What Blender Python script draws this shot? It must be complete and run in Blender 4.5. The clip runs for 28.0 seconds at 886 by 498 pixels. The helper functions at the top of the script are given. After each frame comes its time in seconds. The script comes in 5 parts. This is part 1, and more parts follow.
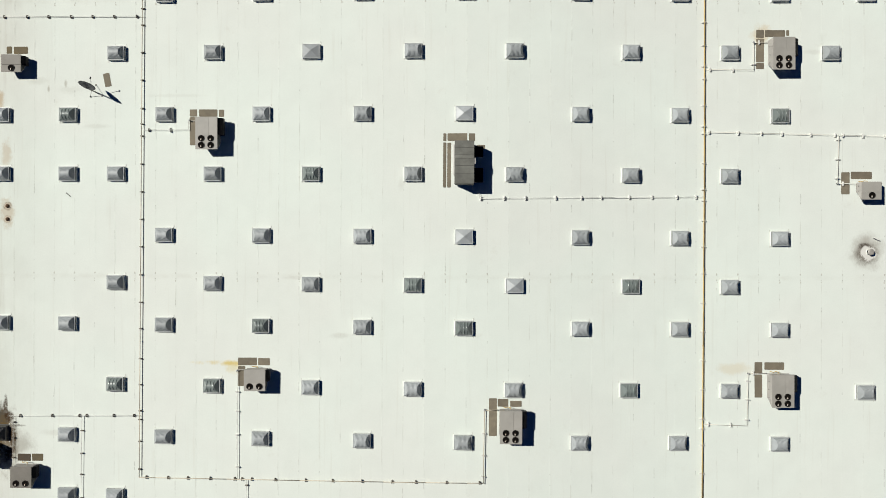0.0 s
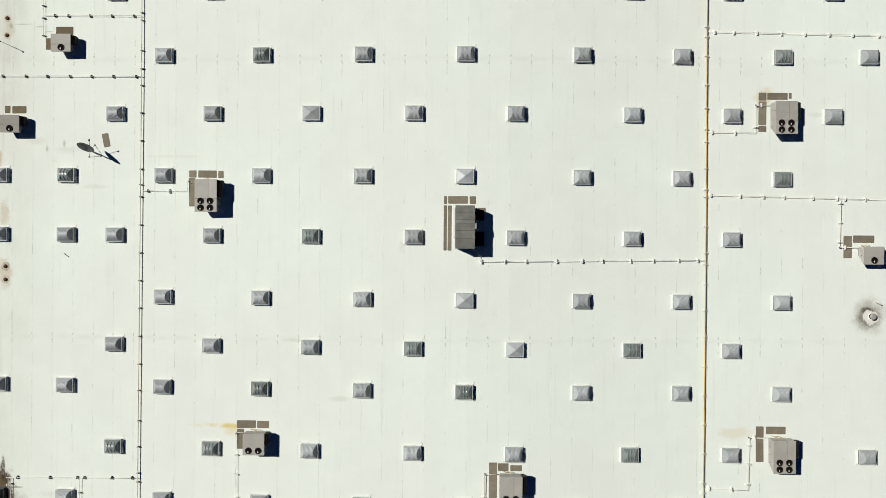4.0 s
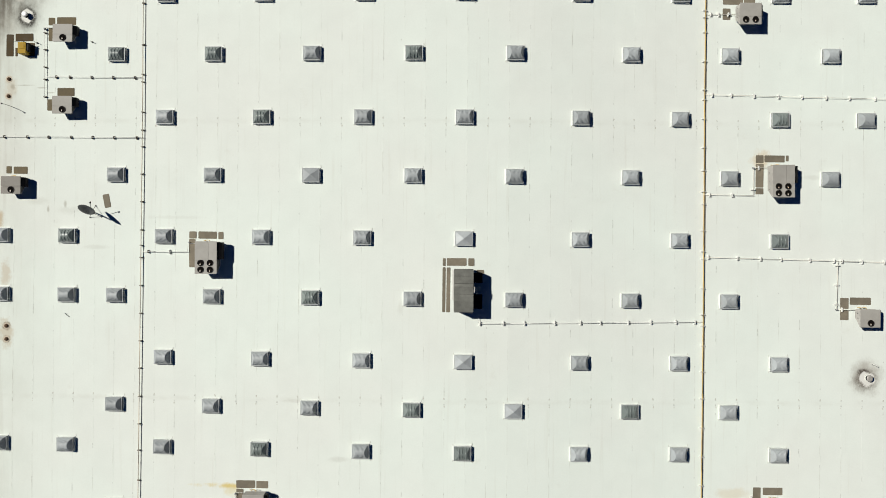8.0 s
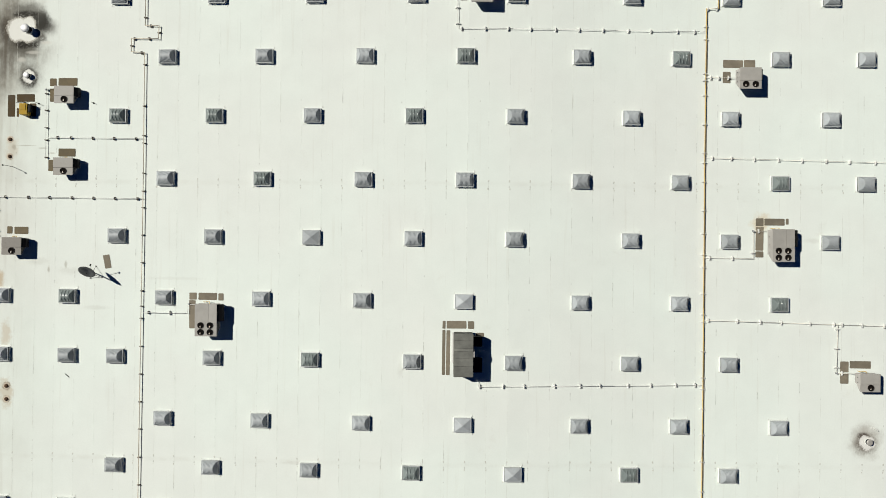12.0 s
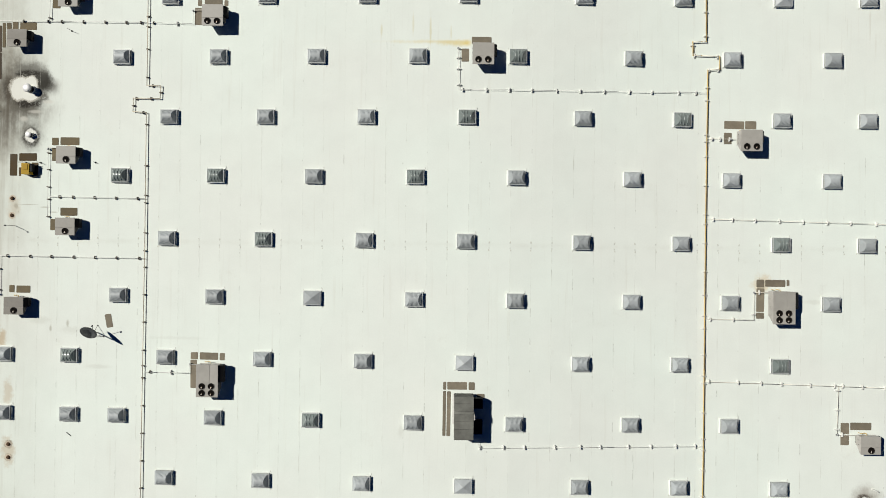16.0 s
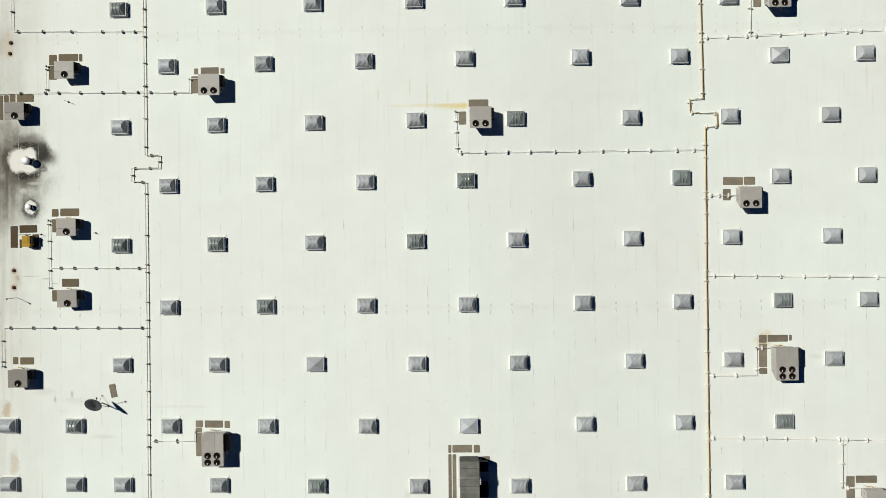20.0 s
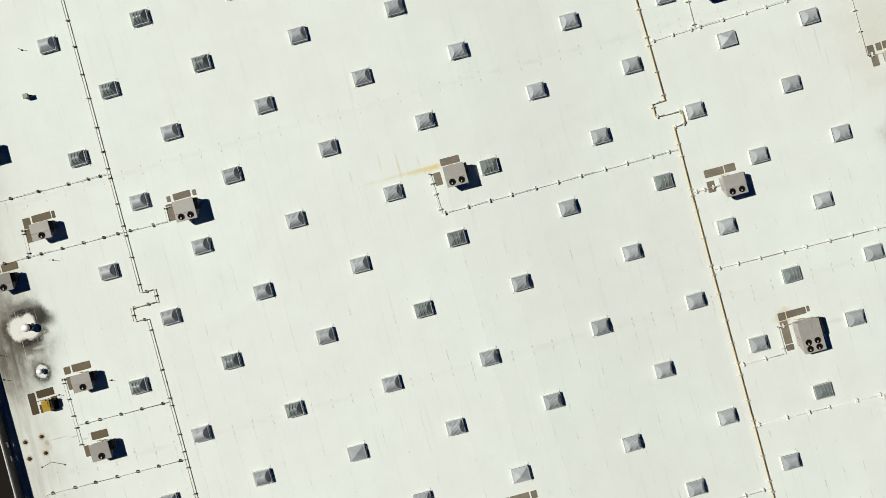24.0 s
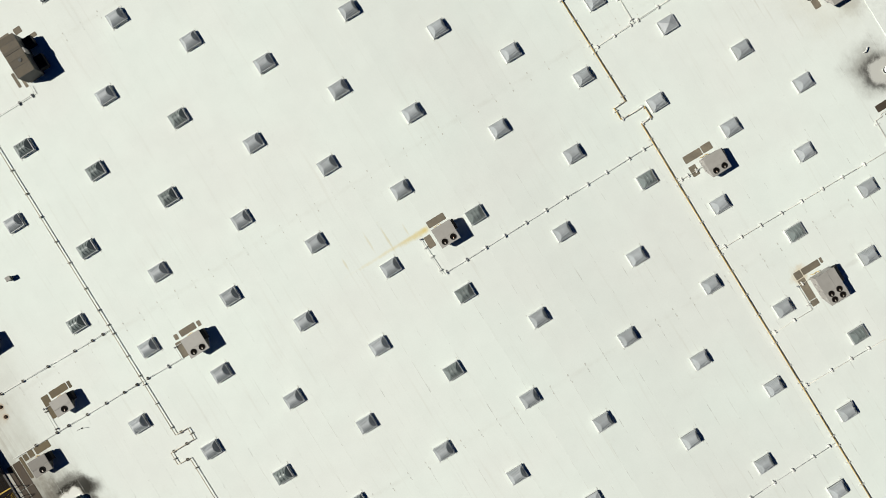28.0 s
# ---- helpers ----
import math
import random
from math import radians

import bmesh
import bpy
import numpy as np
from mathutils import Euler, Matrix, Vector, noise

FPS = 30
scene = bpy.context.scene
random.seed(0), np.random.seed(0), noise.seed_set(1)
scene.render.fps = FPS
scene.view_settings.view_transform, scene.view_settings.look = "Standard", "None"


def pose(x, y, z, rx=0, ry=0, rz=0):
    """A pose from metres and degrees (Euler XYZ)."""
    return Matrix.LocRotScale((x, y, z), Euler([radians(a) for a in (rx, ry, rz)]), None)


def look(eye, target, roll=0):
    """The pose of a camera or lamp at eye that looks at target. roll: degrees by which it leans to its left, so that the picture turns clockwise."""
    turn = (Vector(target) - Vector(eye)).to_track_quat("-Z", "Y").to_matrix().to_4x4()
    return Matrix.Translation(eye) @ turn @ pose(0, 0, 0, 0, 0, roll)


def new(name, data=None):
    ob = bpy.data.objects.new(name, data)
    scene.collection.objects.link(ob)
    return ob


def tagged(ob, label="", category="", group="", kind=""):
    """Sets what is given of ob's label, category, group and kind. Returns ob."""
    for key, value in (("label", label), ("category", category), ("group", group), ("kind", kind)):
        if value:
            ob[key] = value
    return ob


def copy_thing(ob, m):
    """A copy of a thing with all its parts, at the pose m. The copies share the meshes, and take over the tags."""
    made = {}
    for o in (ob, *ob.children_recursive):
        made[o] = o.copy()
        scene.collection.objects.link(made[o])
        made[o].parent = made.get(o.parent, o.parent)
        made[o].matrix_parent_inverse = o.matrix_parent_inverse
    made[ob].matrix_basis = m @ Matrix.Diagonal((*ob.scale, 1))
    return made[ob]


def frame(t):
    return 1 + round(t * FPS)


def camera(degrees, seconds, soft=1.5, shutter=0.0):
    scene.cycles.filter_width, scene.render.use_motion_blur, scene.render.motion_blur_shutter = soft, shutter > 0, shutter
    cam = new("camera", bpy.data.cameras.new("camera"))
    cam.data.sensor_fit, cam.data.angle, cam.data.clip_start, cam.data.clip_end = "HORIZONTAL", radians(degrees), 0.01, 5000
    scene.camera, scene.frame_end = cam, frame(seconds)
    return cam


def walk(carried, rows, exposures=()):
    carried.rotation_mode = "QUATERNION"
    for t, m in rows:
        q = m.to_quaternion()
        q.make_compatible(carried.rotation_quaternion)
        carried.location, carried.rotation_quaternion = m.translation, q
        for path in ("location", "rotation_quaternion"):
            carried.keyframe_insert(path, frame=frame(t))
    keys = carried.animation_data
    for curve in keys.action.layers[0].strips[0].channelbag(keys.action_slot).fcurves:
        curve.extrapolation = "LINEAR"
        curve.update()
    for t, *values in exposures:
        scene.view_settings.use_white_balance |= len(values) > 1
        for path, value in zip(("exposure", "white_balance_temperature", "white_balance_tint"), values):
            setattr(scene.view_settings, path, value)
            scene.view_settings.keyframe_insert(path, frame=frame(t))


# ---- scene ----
cam = camera(62.0, 28.0, soft=0.9)
# seconds, x, y, z of the eye, then its small tilts and its turn about the vertical
PATH = [
    (0.0, 0.175, -0.101, 65.456, 0.065, 0.097, 0.147),
    (0.5, 0.143, 0.586, 65.400, 0.062, 0.070, 0.249),
    (1.0, 0.107, 1.296, 65.336, 0.058, 0.050, 0.233),
    (1.5, 0.116, 1.991, 65.270, 0.052, 0.035, 0.275),
    (2.0, 0.095, 2.716, 65.208, 0.046, 0.026, 0.275),
    (2.5, 0.061, 3.417, 65.154, 0.040, 0.023, 0.283),
    (3.0, 0.049, 4.088, 65.115, 0.038, 0.024, 0.321),
    (3.5, 0.044, 4.772, 65.110, 0.041, 0.028, 0.318),
    (5.5, 0.066, 7.489, 65.256, 0.071, 0.040, 0.375),
    (6.0, 0.079, 8.151, 65.290, 0.082, 0.041, 0.407),
    (6.5, 0.099, 8.812, 65.330, 0.094, 0.041, 0.400),
    (7.0, 0.088, 9.470, 65.378, 0.110, 0.043, 0.404),
    (7.5, 0.131, 10.114, 65.429, 0.133, 0.046, 0.427),
    (8.0, 0.147, 10.752, 65.480, 0.166, 0.052, 0.411),
    (8.5, 0.170, 11.407, 65.525, 0.207, 0.060, 0.438),
    (9.0, 0.159, 12.052, 65.558, 0.255, 0.070, 0.472),
    (9.5, 0.175, 12.691, 65.581, 0.306, 0.080, 0.474),
    (10.0, 0.162, 13.314, 65.591, 0.354, 0.090, 0.493),
    (10.5, 0.172, 13.962, 65.589, 0.394, 0.099, 0.544),
    (11.0, 0.167, 14.623, 65.577, 0.421, 0.106, 0.551),
    (11.5, 0.169, 15.301, 65.559, 0.431, 0.112, 0.545),
    (12.0, 0.185, 15.973, 65.543, 0.427, 0.119, 0.575),
    (12.5, 0.185, 16.675, 65.548, 0.415, 0.130, 0.563),
    (14.5, 0.240, 19.428, 65.676, 0.368, 0.194, 0.626),
    (15.0, 0.252, 20.102, 65.685, 0.356, 0.216, 0.644),
    (15.5, 0.219, 20.800, 65.679, 0.343, 0.243, 0.666),
    (16.0, 0.232, 21.470, 65.664, 0.327, 0.274, 0.677),
    (16.5, 0.223, 22.202, 65.640, 0.307, 0.305, 0.706),
    (17.0, 0.207, 22.930, 65.611, 0.286, 0.333, 0.719),
    (17.5, 0.186, 23.651, 65.586, 0.265, 0.355, 0.741),
    (18.0, 0.180, 24.362, 65.576, 0.244, 0.368, 0.738),
    (18.5, 0.184, 25.101, 65.589, 0.221, 0.374, 0.763),
    (19.0, 0.204, 25.814, 65.626, 0.195, 0.371, 0.702),
    (19.5, 0.213, 26.561, 65.681, 0.165, 0.363, 0.285),
    (20.0, 0.220, 27.277, 65.744, 0.135, 0.351, -0.717),
    (20.5, 0.215, 27.981, 65.805, 0.111, 0.339, -2.206),
    (21.0, 0.218, 28.673, 65.859, 0.106, 0.324, -3.803),
    (21.5, 0.216, 29.315, 65.897, 0.125, 0.304, -5.527),
    (23.5, 0.465, 32.005, 65.977, 0.141, 0.136, -13.172),
    (25.0, 0.757, 34.138, 66.010, -0.018, -0.029, -19.232),
    (26.0, 1.132, 35.597, 65.979, -0.147, -0.125, -23.288),
    (27.0, 1.647, 36.922, 65.933, -0.196, -0.193, -27.464),
    (28.0, 2.200, 38.174, 65.859, -0.221, -0.266, -31.712),
]
walk(cam, [(t, pose(x, y, z, rx, ry, rz)) for t, x, y, z, rx, ry, rz in PATH])

# ---------------------------------------------------------------- light
SUN_WAY = Vector((0.842, -0.369, -1.0)).normalized()
sun_data = bpy.data.lights.new("sun", "SUN")
sun_data.energy, sun_data.angle, sun_data.color = 4.32, radians(0.53), (1.0, 0.978, 0.90)
sun = new("sun", sun_data)
sun.matrix_world = look(-100 * SUN_WAY, (0, 0, 0))

world = bpy.data.worlds.new("sky")
scene.world = world
world.use_nodes = True
wn = world.node_tree.nodes
sky = wn.new("ShaderNodeTexSky")
sky.sky_type, sky.sun_disc = "NISHITA", False
sky.altitude, sky.air_density, sky.dust_density, sky.ozone_density = 3000.0, 1.0, 0.0, 10.0
sky.sun_elevation, sky.sun_rotation = radians(47.4), radians(-66.3)
wn["Background"].inputs["Strength"].default_value = 0.011
deep = wn.new("ShaderNodeMix")  # the deep blue of a dry, clear sky
deep.data_type, deep.blend_type = "RGBA", "MULTIPLY"
deep.inputs[0].default_value = 1.0
deep.inputs[7].default_value = (0.22, 0.60, 1.25, 1.0)
world.node_tree.links.new(sky.outputs[0], deep.inputs[6])
world.node_tree.links.new(deep.outputs[2], wn["Background"].inputs["Color"])
scene.view_settings.exposure = 0.0

# ---------------------------------------------------------------- node helpers


class Nodes:
    """A material's node tree, with short calls for the nodes used here."""

    def __init__(self, name):
        self.material = bpy.data.materials.new(name)
        self.material.use_nodes = True
        self.tree = self.material.node_tree
        self.bsdf = self.tree.nodes["Principled BSDF"]

    def node(self, kind):
        return self.tree.nodes.new(kind)

    def put(self, socket, value):
        if isinstance(value, bpy.types.NodeSocket):
            self.tree.links.new(value, socket)
        elif isinstance(value, tuple) and len(value) == 3 and socket.type == "RGBA":
            socket.default_value = (*value, 1)
        else:
            socket.default_value = value

    def math(self, op, a, b=0.0, clamp=False):
        n = self.node("ShaderNodeMath")
        n.operation, n.use_clamp = op, clamp
        self.put(n.inputs[0], a)
        self.put(n.inputs[1], b)
        return n.outputs[0]

    def vec(self, op, a, b):
        n = self.node("ShaderNodeVectorMath")
        n.operation = op
        self.put(n.inputs[0], a)
        self.put(n.inputs[1], b)
        return n.outputs["Value" if op == "LENGTH" else "Vector"]

    def noise(self, at, scale, detail=3.0, rough=0.55):
        n = self.node("ShaderNodeTexNoise")
        self.put(n.inputs["Vector"], at)
        n.inputs["Scale"].default_value, n.inputs["Detail"].default_value, n.inputs["Roughness"].default_value = scale, detail, rough
        return n.outputs[0]

    def ramp(self, value, a, b, low=0.0, high=1.0):
        n = self.node("ShaderNodeMapRange")
        n.interpolation_type = "SMOOTHSTEP"
        for i, v in enumerate((value, a, b, low, high)):
            self.put(n.inputs[i], v)
        return n.outputs[0]

    def mix(self, factor, a, b):
        n = self.node("ShaderNodeMix")
        n.data_type = "RGBA"
        self.put(n.inputs[0], factor)
        self.put(n.inputs[6], a)
        self.put(n.inputs[7], b)
        return n.outputs[2]

    def tint(self, colour, value):
        n = self.node("ShaderNodeMix")
        n.data_type, n.blend_type = "RGBA", "MULTIPLY"
        n.inputs[0].default_value = 1.0
        self.put(n.inputs[6], colour)
        self.put(n.inputs[7], value)
        return n.outputs[2]

    def place(self):
        return self.node("ShaderNodeNewGeometry").outputs["Position"]

    def chance(self):
        return self.node("ShaderNodeObjectInfo").outputs["Random"]

    def bump(self, height, strength, distance):
        n = self.node("ShaderNodeBump")
        n.inputs["Strength"].default_value, n.inputs["Distance"].default_value = strength, distance
        self.put(n.inputs["Height"], height)
        self.tree.links.new(n.outputs[0], self.bsdf.inputs["Normal"])

    def finish(self, colour, rough, metal=0.0):
        self.put(self.bsdf.inputs["Base Color"], colour)
        self.put(self.bsdf.inputs["Roughness"], rough)
        self.put(self.bsdf.inputs["Metallic"], metal)
        return self.material


def worn(name, colour, rough, metal=0.0, spread=0.12, grime=(0.2, 0.17, 0.13), amount=0.25, scale=2.5, relief=0.1):
    """A surface with patches, fine grain, a little grime and relief."""
    m = Nodes(name)
    at = m.place()
    shift = m.vec("ADD", at, m.vec("MULTIPLY", m.node("ShaderNodeObjectInfo").outputs["Location"], (0.37, 0.21, 0.0)))
    patch, grain = m.noise(shift, scale, 4.0), m.noise(shift, scale * 18, 2.0)
    tone = m.math("ADD", m.ramp(patch, 0.25, 0.75, 1 - spread, 1 + spread * 0.4), m.ramp(grain, 0.2, 0.8, -spread * 0.3, spread * 0.3))
    tone = m.math("MULTIPLY", tone, m.ramp(m.chance(), 0, 1, 1 - spread * 0.5, 1 + spread * 0.5))
    c = m.tint(colour, tone)
    c = m.mix(m.math("MULTIPLY", m.ramp(m.noise(shift, scale * 3, 5.0, 0.7), 0.52, 0.75), amount), c, grime)
    m.bump(grain, relief, 0.01)
    return m.finish(c, m.ramp(patch, 0.2, 0.8, rough * 0.85, min(1.0, rough * 1.12)), metal)


# ---------------------------------------------------------------- the roof's numbers
SHEET, RIDGE = 1.85, 2.19
WEST, EAST, SOUTH, NORTH = -42.13, 45.9, -40.0, 96.0
LAPS = (-40.0, -27.2, -2.5, 22.2, 46.9, 71.6, 96.0)
SLOPES = ((-45.0, -1.16), (-25.45, -0.36), (-12.5, 0.21), (-5.1, 0.50), (-1.4, 0.63), (2.3, 0.70), (6.0, 0.67), (9.7, 0.56), (15.25, 0.31), (22.65, 0.10), (30.05, 0.08), (37.45, 0.16), (46.5, 0.28))
GROUND = -9.5


def roof_z(x):
    for (x0, z0), (x1, z1) in zip(SLOPES, SLOPES[1:]):
        if x <= x1 or x1 == SLOPES[-1][0]:
            return z0 + (z1 - z0) * (x - x0) / (x1 - x0)


def roof_tilt(x):
    return -math.degrees(math.atan((roof_z(x + 0.1) - roof_z(x - 0.1)) / 0.2))


# ---------------------------------------------------------------- materials
def membrane_material():
    m = Nodes("white_membrane")
    at = m.place()
    split = m.node("ShaderNodeSeparateXYZ")
    m.put(split.inputs[0], at)
    x, y = split.outputs[0], split.outputs[1]
    wide, mid, fine = m.noise(at, 0.06, 3.0), m.noise(at, 0.5, 4.0), m.noise(at, 9.0, 3.0)
    streak = m.noise(m.vec("MULTIPLY", at, (2.2, 0.09, 0.0)), 1.0, 4.0, 0.6)
    tone = m.math("MULTIPLY", m.ramp(wide, 0.3, 0.7, 0.97, 1.02), m.ramp(mid, 0.25, 0.8, 1.012, 0.975))
    tone = m.math("MULTIPLY", tone, m.ramp(m.chance(), 0, 1, 0.988, 1.0))
    tone = m.math("MULTIPLY", tone, m.ramp(fine, 0.2, 0.8, 0.985, 1.015))
    c = m.tint(m.mix(m.ramp(wide, 0.35, 0.65), (0.768, 0.80, 0.75), (0.745, 0.80, 0.745)), tone)
    # dirt that gathers along the welded seams, and broken streaks beside them
    part_of = m.math("FRACT", m.math("DIVIDE", m.math("SUBTRACT", x, RIDGE), SHEET))
    off = m.math("ABSOLUTE", m.math("SUBTRACT", part_of, 0.963))
    seam = m.math("MULTIPLY", m.ramp(off, 0.010, 0.021, 1.0, 0.0), m.ramp(m.noise(m.vec("MULTIPLY", at, (1.0, 0.35, 0.0)), 1.0, 5.0, 0.7), 0.48, 0.66, 0.03, 0.85))
    newer = m.ramp(y, 24.0, 46.0, 1.0, 0.22)
    c = m.mix(m.math("MULTIPLY", m.math("MULTIPLY", seam, newer), 0.36), c, (0.36, 0.34, 0.29))
    lap = m.math("FRACT", m.math("DIVIDE", m.math("ADD", y, 2.5), 24.7))
    lap = m.math("ABSOLUTE", m.math("SUBTRACT", lap, m.math("ROUND", lap)))
    across = m.math("MULTIPLY", m.ramp(lap, 0.001, 0.014, 1.0, 0.0), m.ramp(m.noise(at, 0.7, 5.0, 0.7), 0.4, 0.7, 0.05, 0.5))
    c = m.mix(m.math("MULTIPLY", across, 0.28), c, (0.45, 0.43, 0.36))
    c = m.mix(m.math("MULTIPLY", m.ramp(streak, 0.56, 0.78), 0.12), c, (0.42, 0.37, 0.28))
    c = m.mix(m.math("MULTIPLY", m.ramp(m.noise(at, 0.35, 6.0, 0.75), 0.60, 0.78), 0.14), c, (0.45, 0.41, 0.33))
    speck = m.node("ShaderNodeTexVoronoi")
    m.put(speck.inputs["Vector"], m.vec("MULTIPLY", at, (1.0, 0.75, 0.0)))
    speck.inputs["Scale"].default_value = 0.42
    few = m.math("GREATER_THAN", m.noise(at, 0.23, 2.0), 0.55)
    dot = m.math("MULTIPLY", m.ramp(speck.outputs["Distance"], 0.012, 0.03, 1.0, 0.0), few)
    c = m.mix(m.math("MULTIPLY", dot, 0.35), c, (0.30, 0.28, 0.23))
    # grey weld marks: pairs where the seams meet the cross laps, single ones scattered along the seams
    near = m.ramp(off, 0.022, 0.034, 1.0, 0.0)
    lap_m = m.math("MULTIPLY", lap, 24.7)
    pair = m.ramp(m.math("ABSOLUTE", m.math("SUBTRACT", lap_m, 0.24)), 0.05, 0.09, 1.0, 0.0)
    column = m.math("ROUND", m.math("SUBTRACT", m.math("DIVIDE", m.math("SUBTRACT", x, RIDGE), SHEET), 0.963))
    tall = m.math("DIVIDE", y, 2.9)
    cell = m.math("FLOOR", tall)
    key = m.node("ShaderNodeCombineXYZ")
    m.put(key.inputs[0], column)
    m.put(key.inputs[1], cell)
    dice = m.node("ShaderNodeTexWhiteNoise")
    dice.noise_dimensions = "3D"
    m.put(dice.inputs["Vector"], key.outputs[0])
    away = m.math("ABSOLUTE", m.math("SUBTRACT", m.math("FRACT", tall), m.ramp(dice.outputs["Value"], 0, 1, 0.15, 0.85)))
    more = m.node("ShaderNodeSeparateColor")
    m.put(more.inputs[0], dice.outputs["Color"])
    reach = m.ramp(more.outputs[1], 0.4, 1.0, 0.025, 0.16)
    single = m.math("MULTIPLY", m.math("LESS_THAN", away, reach), m.math("GREATER_THAN", more.outputs[2], 0.45))
    single = m.math("MULTIPLY", single, m.ramp(m.noise(at, 6.0, 3.0), 0.35, 0.6, 0.2, 1.0))
    thin = m.ramp(off, 0.012, 0.026, 1.0, 0.0)
    marks = m.math("MAXIMUM", m.math("MULTIPLY", near, pair), m.math("MULTIPLY", thin, single))
    c = m.mix(m.math("MULTIPLY", m.math("MULTIPLY", marks, newer), m.ramp(m.noise(at, 0.8, 3.0), 0.3, 0.65, 0.10, 0.42)), c, (0.22, 0.21, 0.19))
    # the low west side, where water stands, is dirtier, above all towards the north; lens falloff is painted in too
    far = m.ramp(y, 12.0, 32.0, 0.45, 1.0)
    low = m.math("MULTIPLY", m.ramp(x, -33.5, -41.5), m.ramp(m.noise(m.vec("MULTIPLY", at, (1.0, 0.5, 0.0)), 0.5, 5.0, 0.6), 0.2, 0.75, 0.25, 1.0))
    c = m.mix(m.math("MULTIPLY", m.math("MULTIPLY", low, far), 0.55), c, (0.32, 0.285, 0.225))
    low = m.math("MULTIPLY", m.ramp(x, -38.0, -41.5), m.ramp(streak, 0.40, 0.70))
    c = m.mix(m.math("MULTIPLY", m.math("MULTIPLY", low, far), 0.40), c, (0.26, 0.215, 0.155))

    def spot(cx, cy, rx, ry, inner, warp=0.5, grain=0.9):
        d = m.vec("LENGTH", m.vec("MULTIPLY", m.vec("SUBTRACT", at, (cx, cy, 0.0)), (1 / rx, 1 / ry, 0.0)), (0, 0, 0))
        d = m.math("ADD", d, m.math("MULTIPLY", m.math("SUBTRACT", m.noise(at, grain, 5.0, 0.6), 0.5), warp * 2))
        d = m.math("ADD", d, m.math("MULTIPLY", m.math("SUBTRACT", m.noise(m.vec("MULTIPLY", at, (1.6, 0.7, 0.0)), grain * 4.5, 4.0, 0.7), 0.5), warp * 0.9))
        return m.ramp(d, 1.0, inner, 0.0, 1.0)

    def stain(c, colour, amount, *where):
        return m.mix(m.math("MULTIPLY", spot(*where), amount), c, colour)

    # soot round the exhaust fans, washed clean close to them
    cloud = m.ramp(m.noise(m.vec("MULTIPLY", at, (1.0, 0.6, 0.0)), 0.9, 5.0, 0.62), 0.28, 0.72, 0.35, 1.0)
    crumbs = m.ramp(m.noise(at, 4.5, 5.0, 0.75), 0.36, 0.54, 0.45, 1.0)
    c = stain(c, (0.26, 0.24, 0.20), m.math("MULTIPLY", cloud, 0.85), -41.0, 36.0, 6.8, 8.6, 0.25, 0.35, 0.3)
    c = stain(c, (0.15, 0.14, 0.115), m.math("MULTIPLY", cloud, 0.92), -39.5, 35.0, 4.5, 5.2, 0.35, 0.4, 0.45)
    c = stain(c, (0.11, 0.10, 0.085), 0.66, -35.75, 36.15, 1.35, 1.05, 0.1, 0.35, 0.9)
    c = stain(c, (0.028, 0.026, 0.021), 0.95, -36.5, 36.55, 1.22, 1.35, 0.35, 0.38, 0.9)
    c = stain(c, (0.10, 0.095, 0.08), 0.75, -37.7, 37.7, 2.2, 0.95, 0.2, 0.4, 0.9)
    c = stain(c, (0.03, 0.027, 0.022), m.math("MULTIPLY", crumbs, 0.96), -37.95, 37.22, 1.60, 0.58, 0.5, 0.34, 1.3)
    c = stain(c, (0.05, 0.045, 0.038), m.math("MULTIPLY", crumbs, 0.92), -39.6, 35.85, 0.75, 1.6, 0.4, 0.3, 0.9)
    c = stain(c, (0.09, 0.085, 0.07), 0.75, -38.1, 34.2, 2.1, 0.95, 0.2, 0.35, 0.8)
    c = stain(c, (0.025, 0.022, 0.018), m.math("MULTIPLY", crumbs, 0.95), -37.85, 34.62, 1.65, 0.58, 0.5, 0.38, 1.4)
    c = stain(c, (0.07, 0.062, 0.052), m.math("MULTIPLY", crumbs, 0.85), -36.45, 35.2, 0.75, 0.75, 0.3, 0.4, 1.3)
    c = stain(c, (0.10, 0.085, 0.065), m.math("MULTIPLY", m.ramp(streak, 0.35, 0.62), 0.75), -40.3, 34.4, 2.3, 5.6, 0.3, 0.4, 0.5)
    for cx, cy, rx, ry in ((-38.6, 35.95, 1.06, 1.22), (-37.65, 36.3, 0.84, 0.84), (-37.7, 35.5, 1.06, 0.78)):
        c = stain(c, (0.50, 0.48, 0.42), 0.75, cx, cy, rx * 1.05, ry * 1.05, 0.88, 0.34, 1.5)
    for cx, cy, rx, ry in ((-38.6, 35.95, 0.98, 1.15), (-37.65, 36.3, 0.76, 0.78), (-37.7, 35.5, 0.96, 0.70), (-38.1, 35.9, 1.2, 0.9)):
        c = stain(c, (0.74, 0.74, 0.685), 0.96, cx, cy, rx, ry, 0.82, 0.34, 1.5)
    for cx, cy, rx, ry in ((-36.0, 34.75, 0.9, 0.24), (-37.2, 33.85, 0.9, 0.22), (-38.2, 33.2, 0.55, 0.30)):
        c = stain(c, (0.62, 0.60, 0.54), 0.55, cx, cy, rx, ry, 0.2, 0.4, 0.9)
    rubbed = m.math("MULTIPLY", m.ramp(off, 0.006, 0.016, 1.0, 0.0), spot(-38.0, 34.8, 3.2, 4.2, 0.4, 0.3, 0.6))
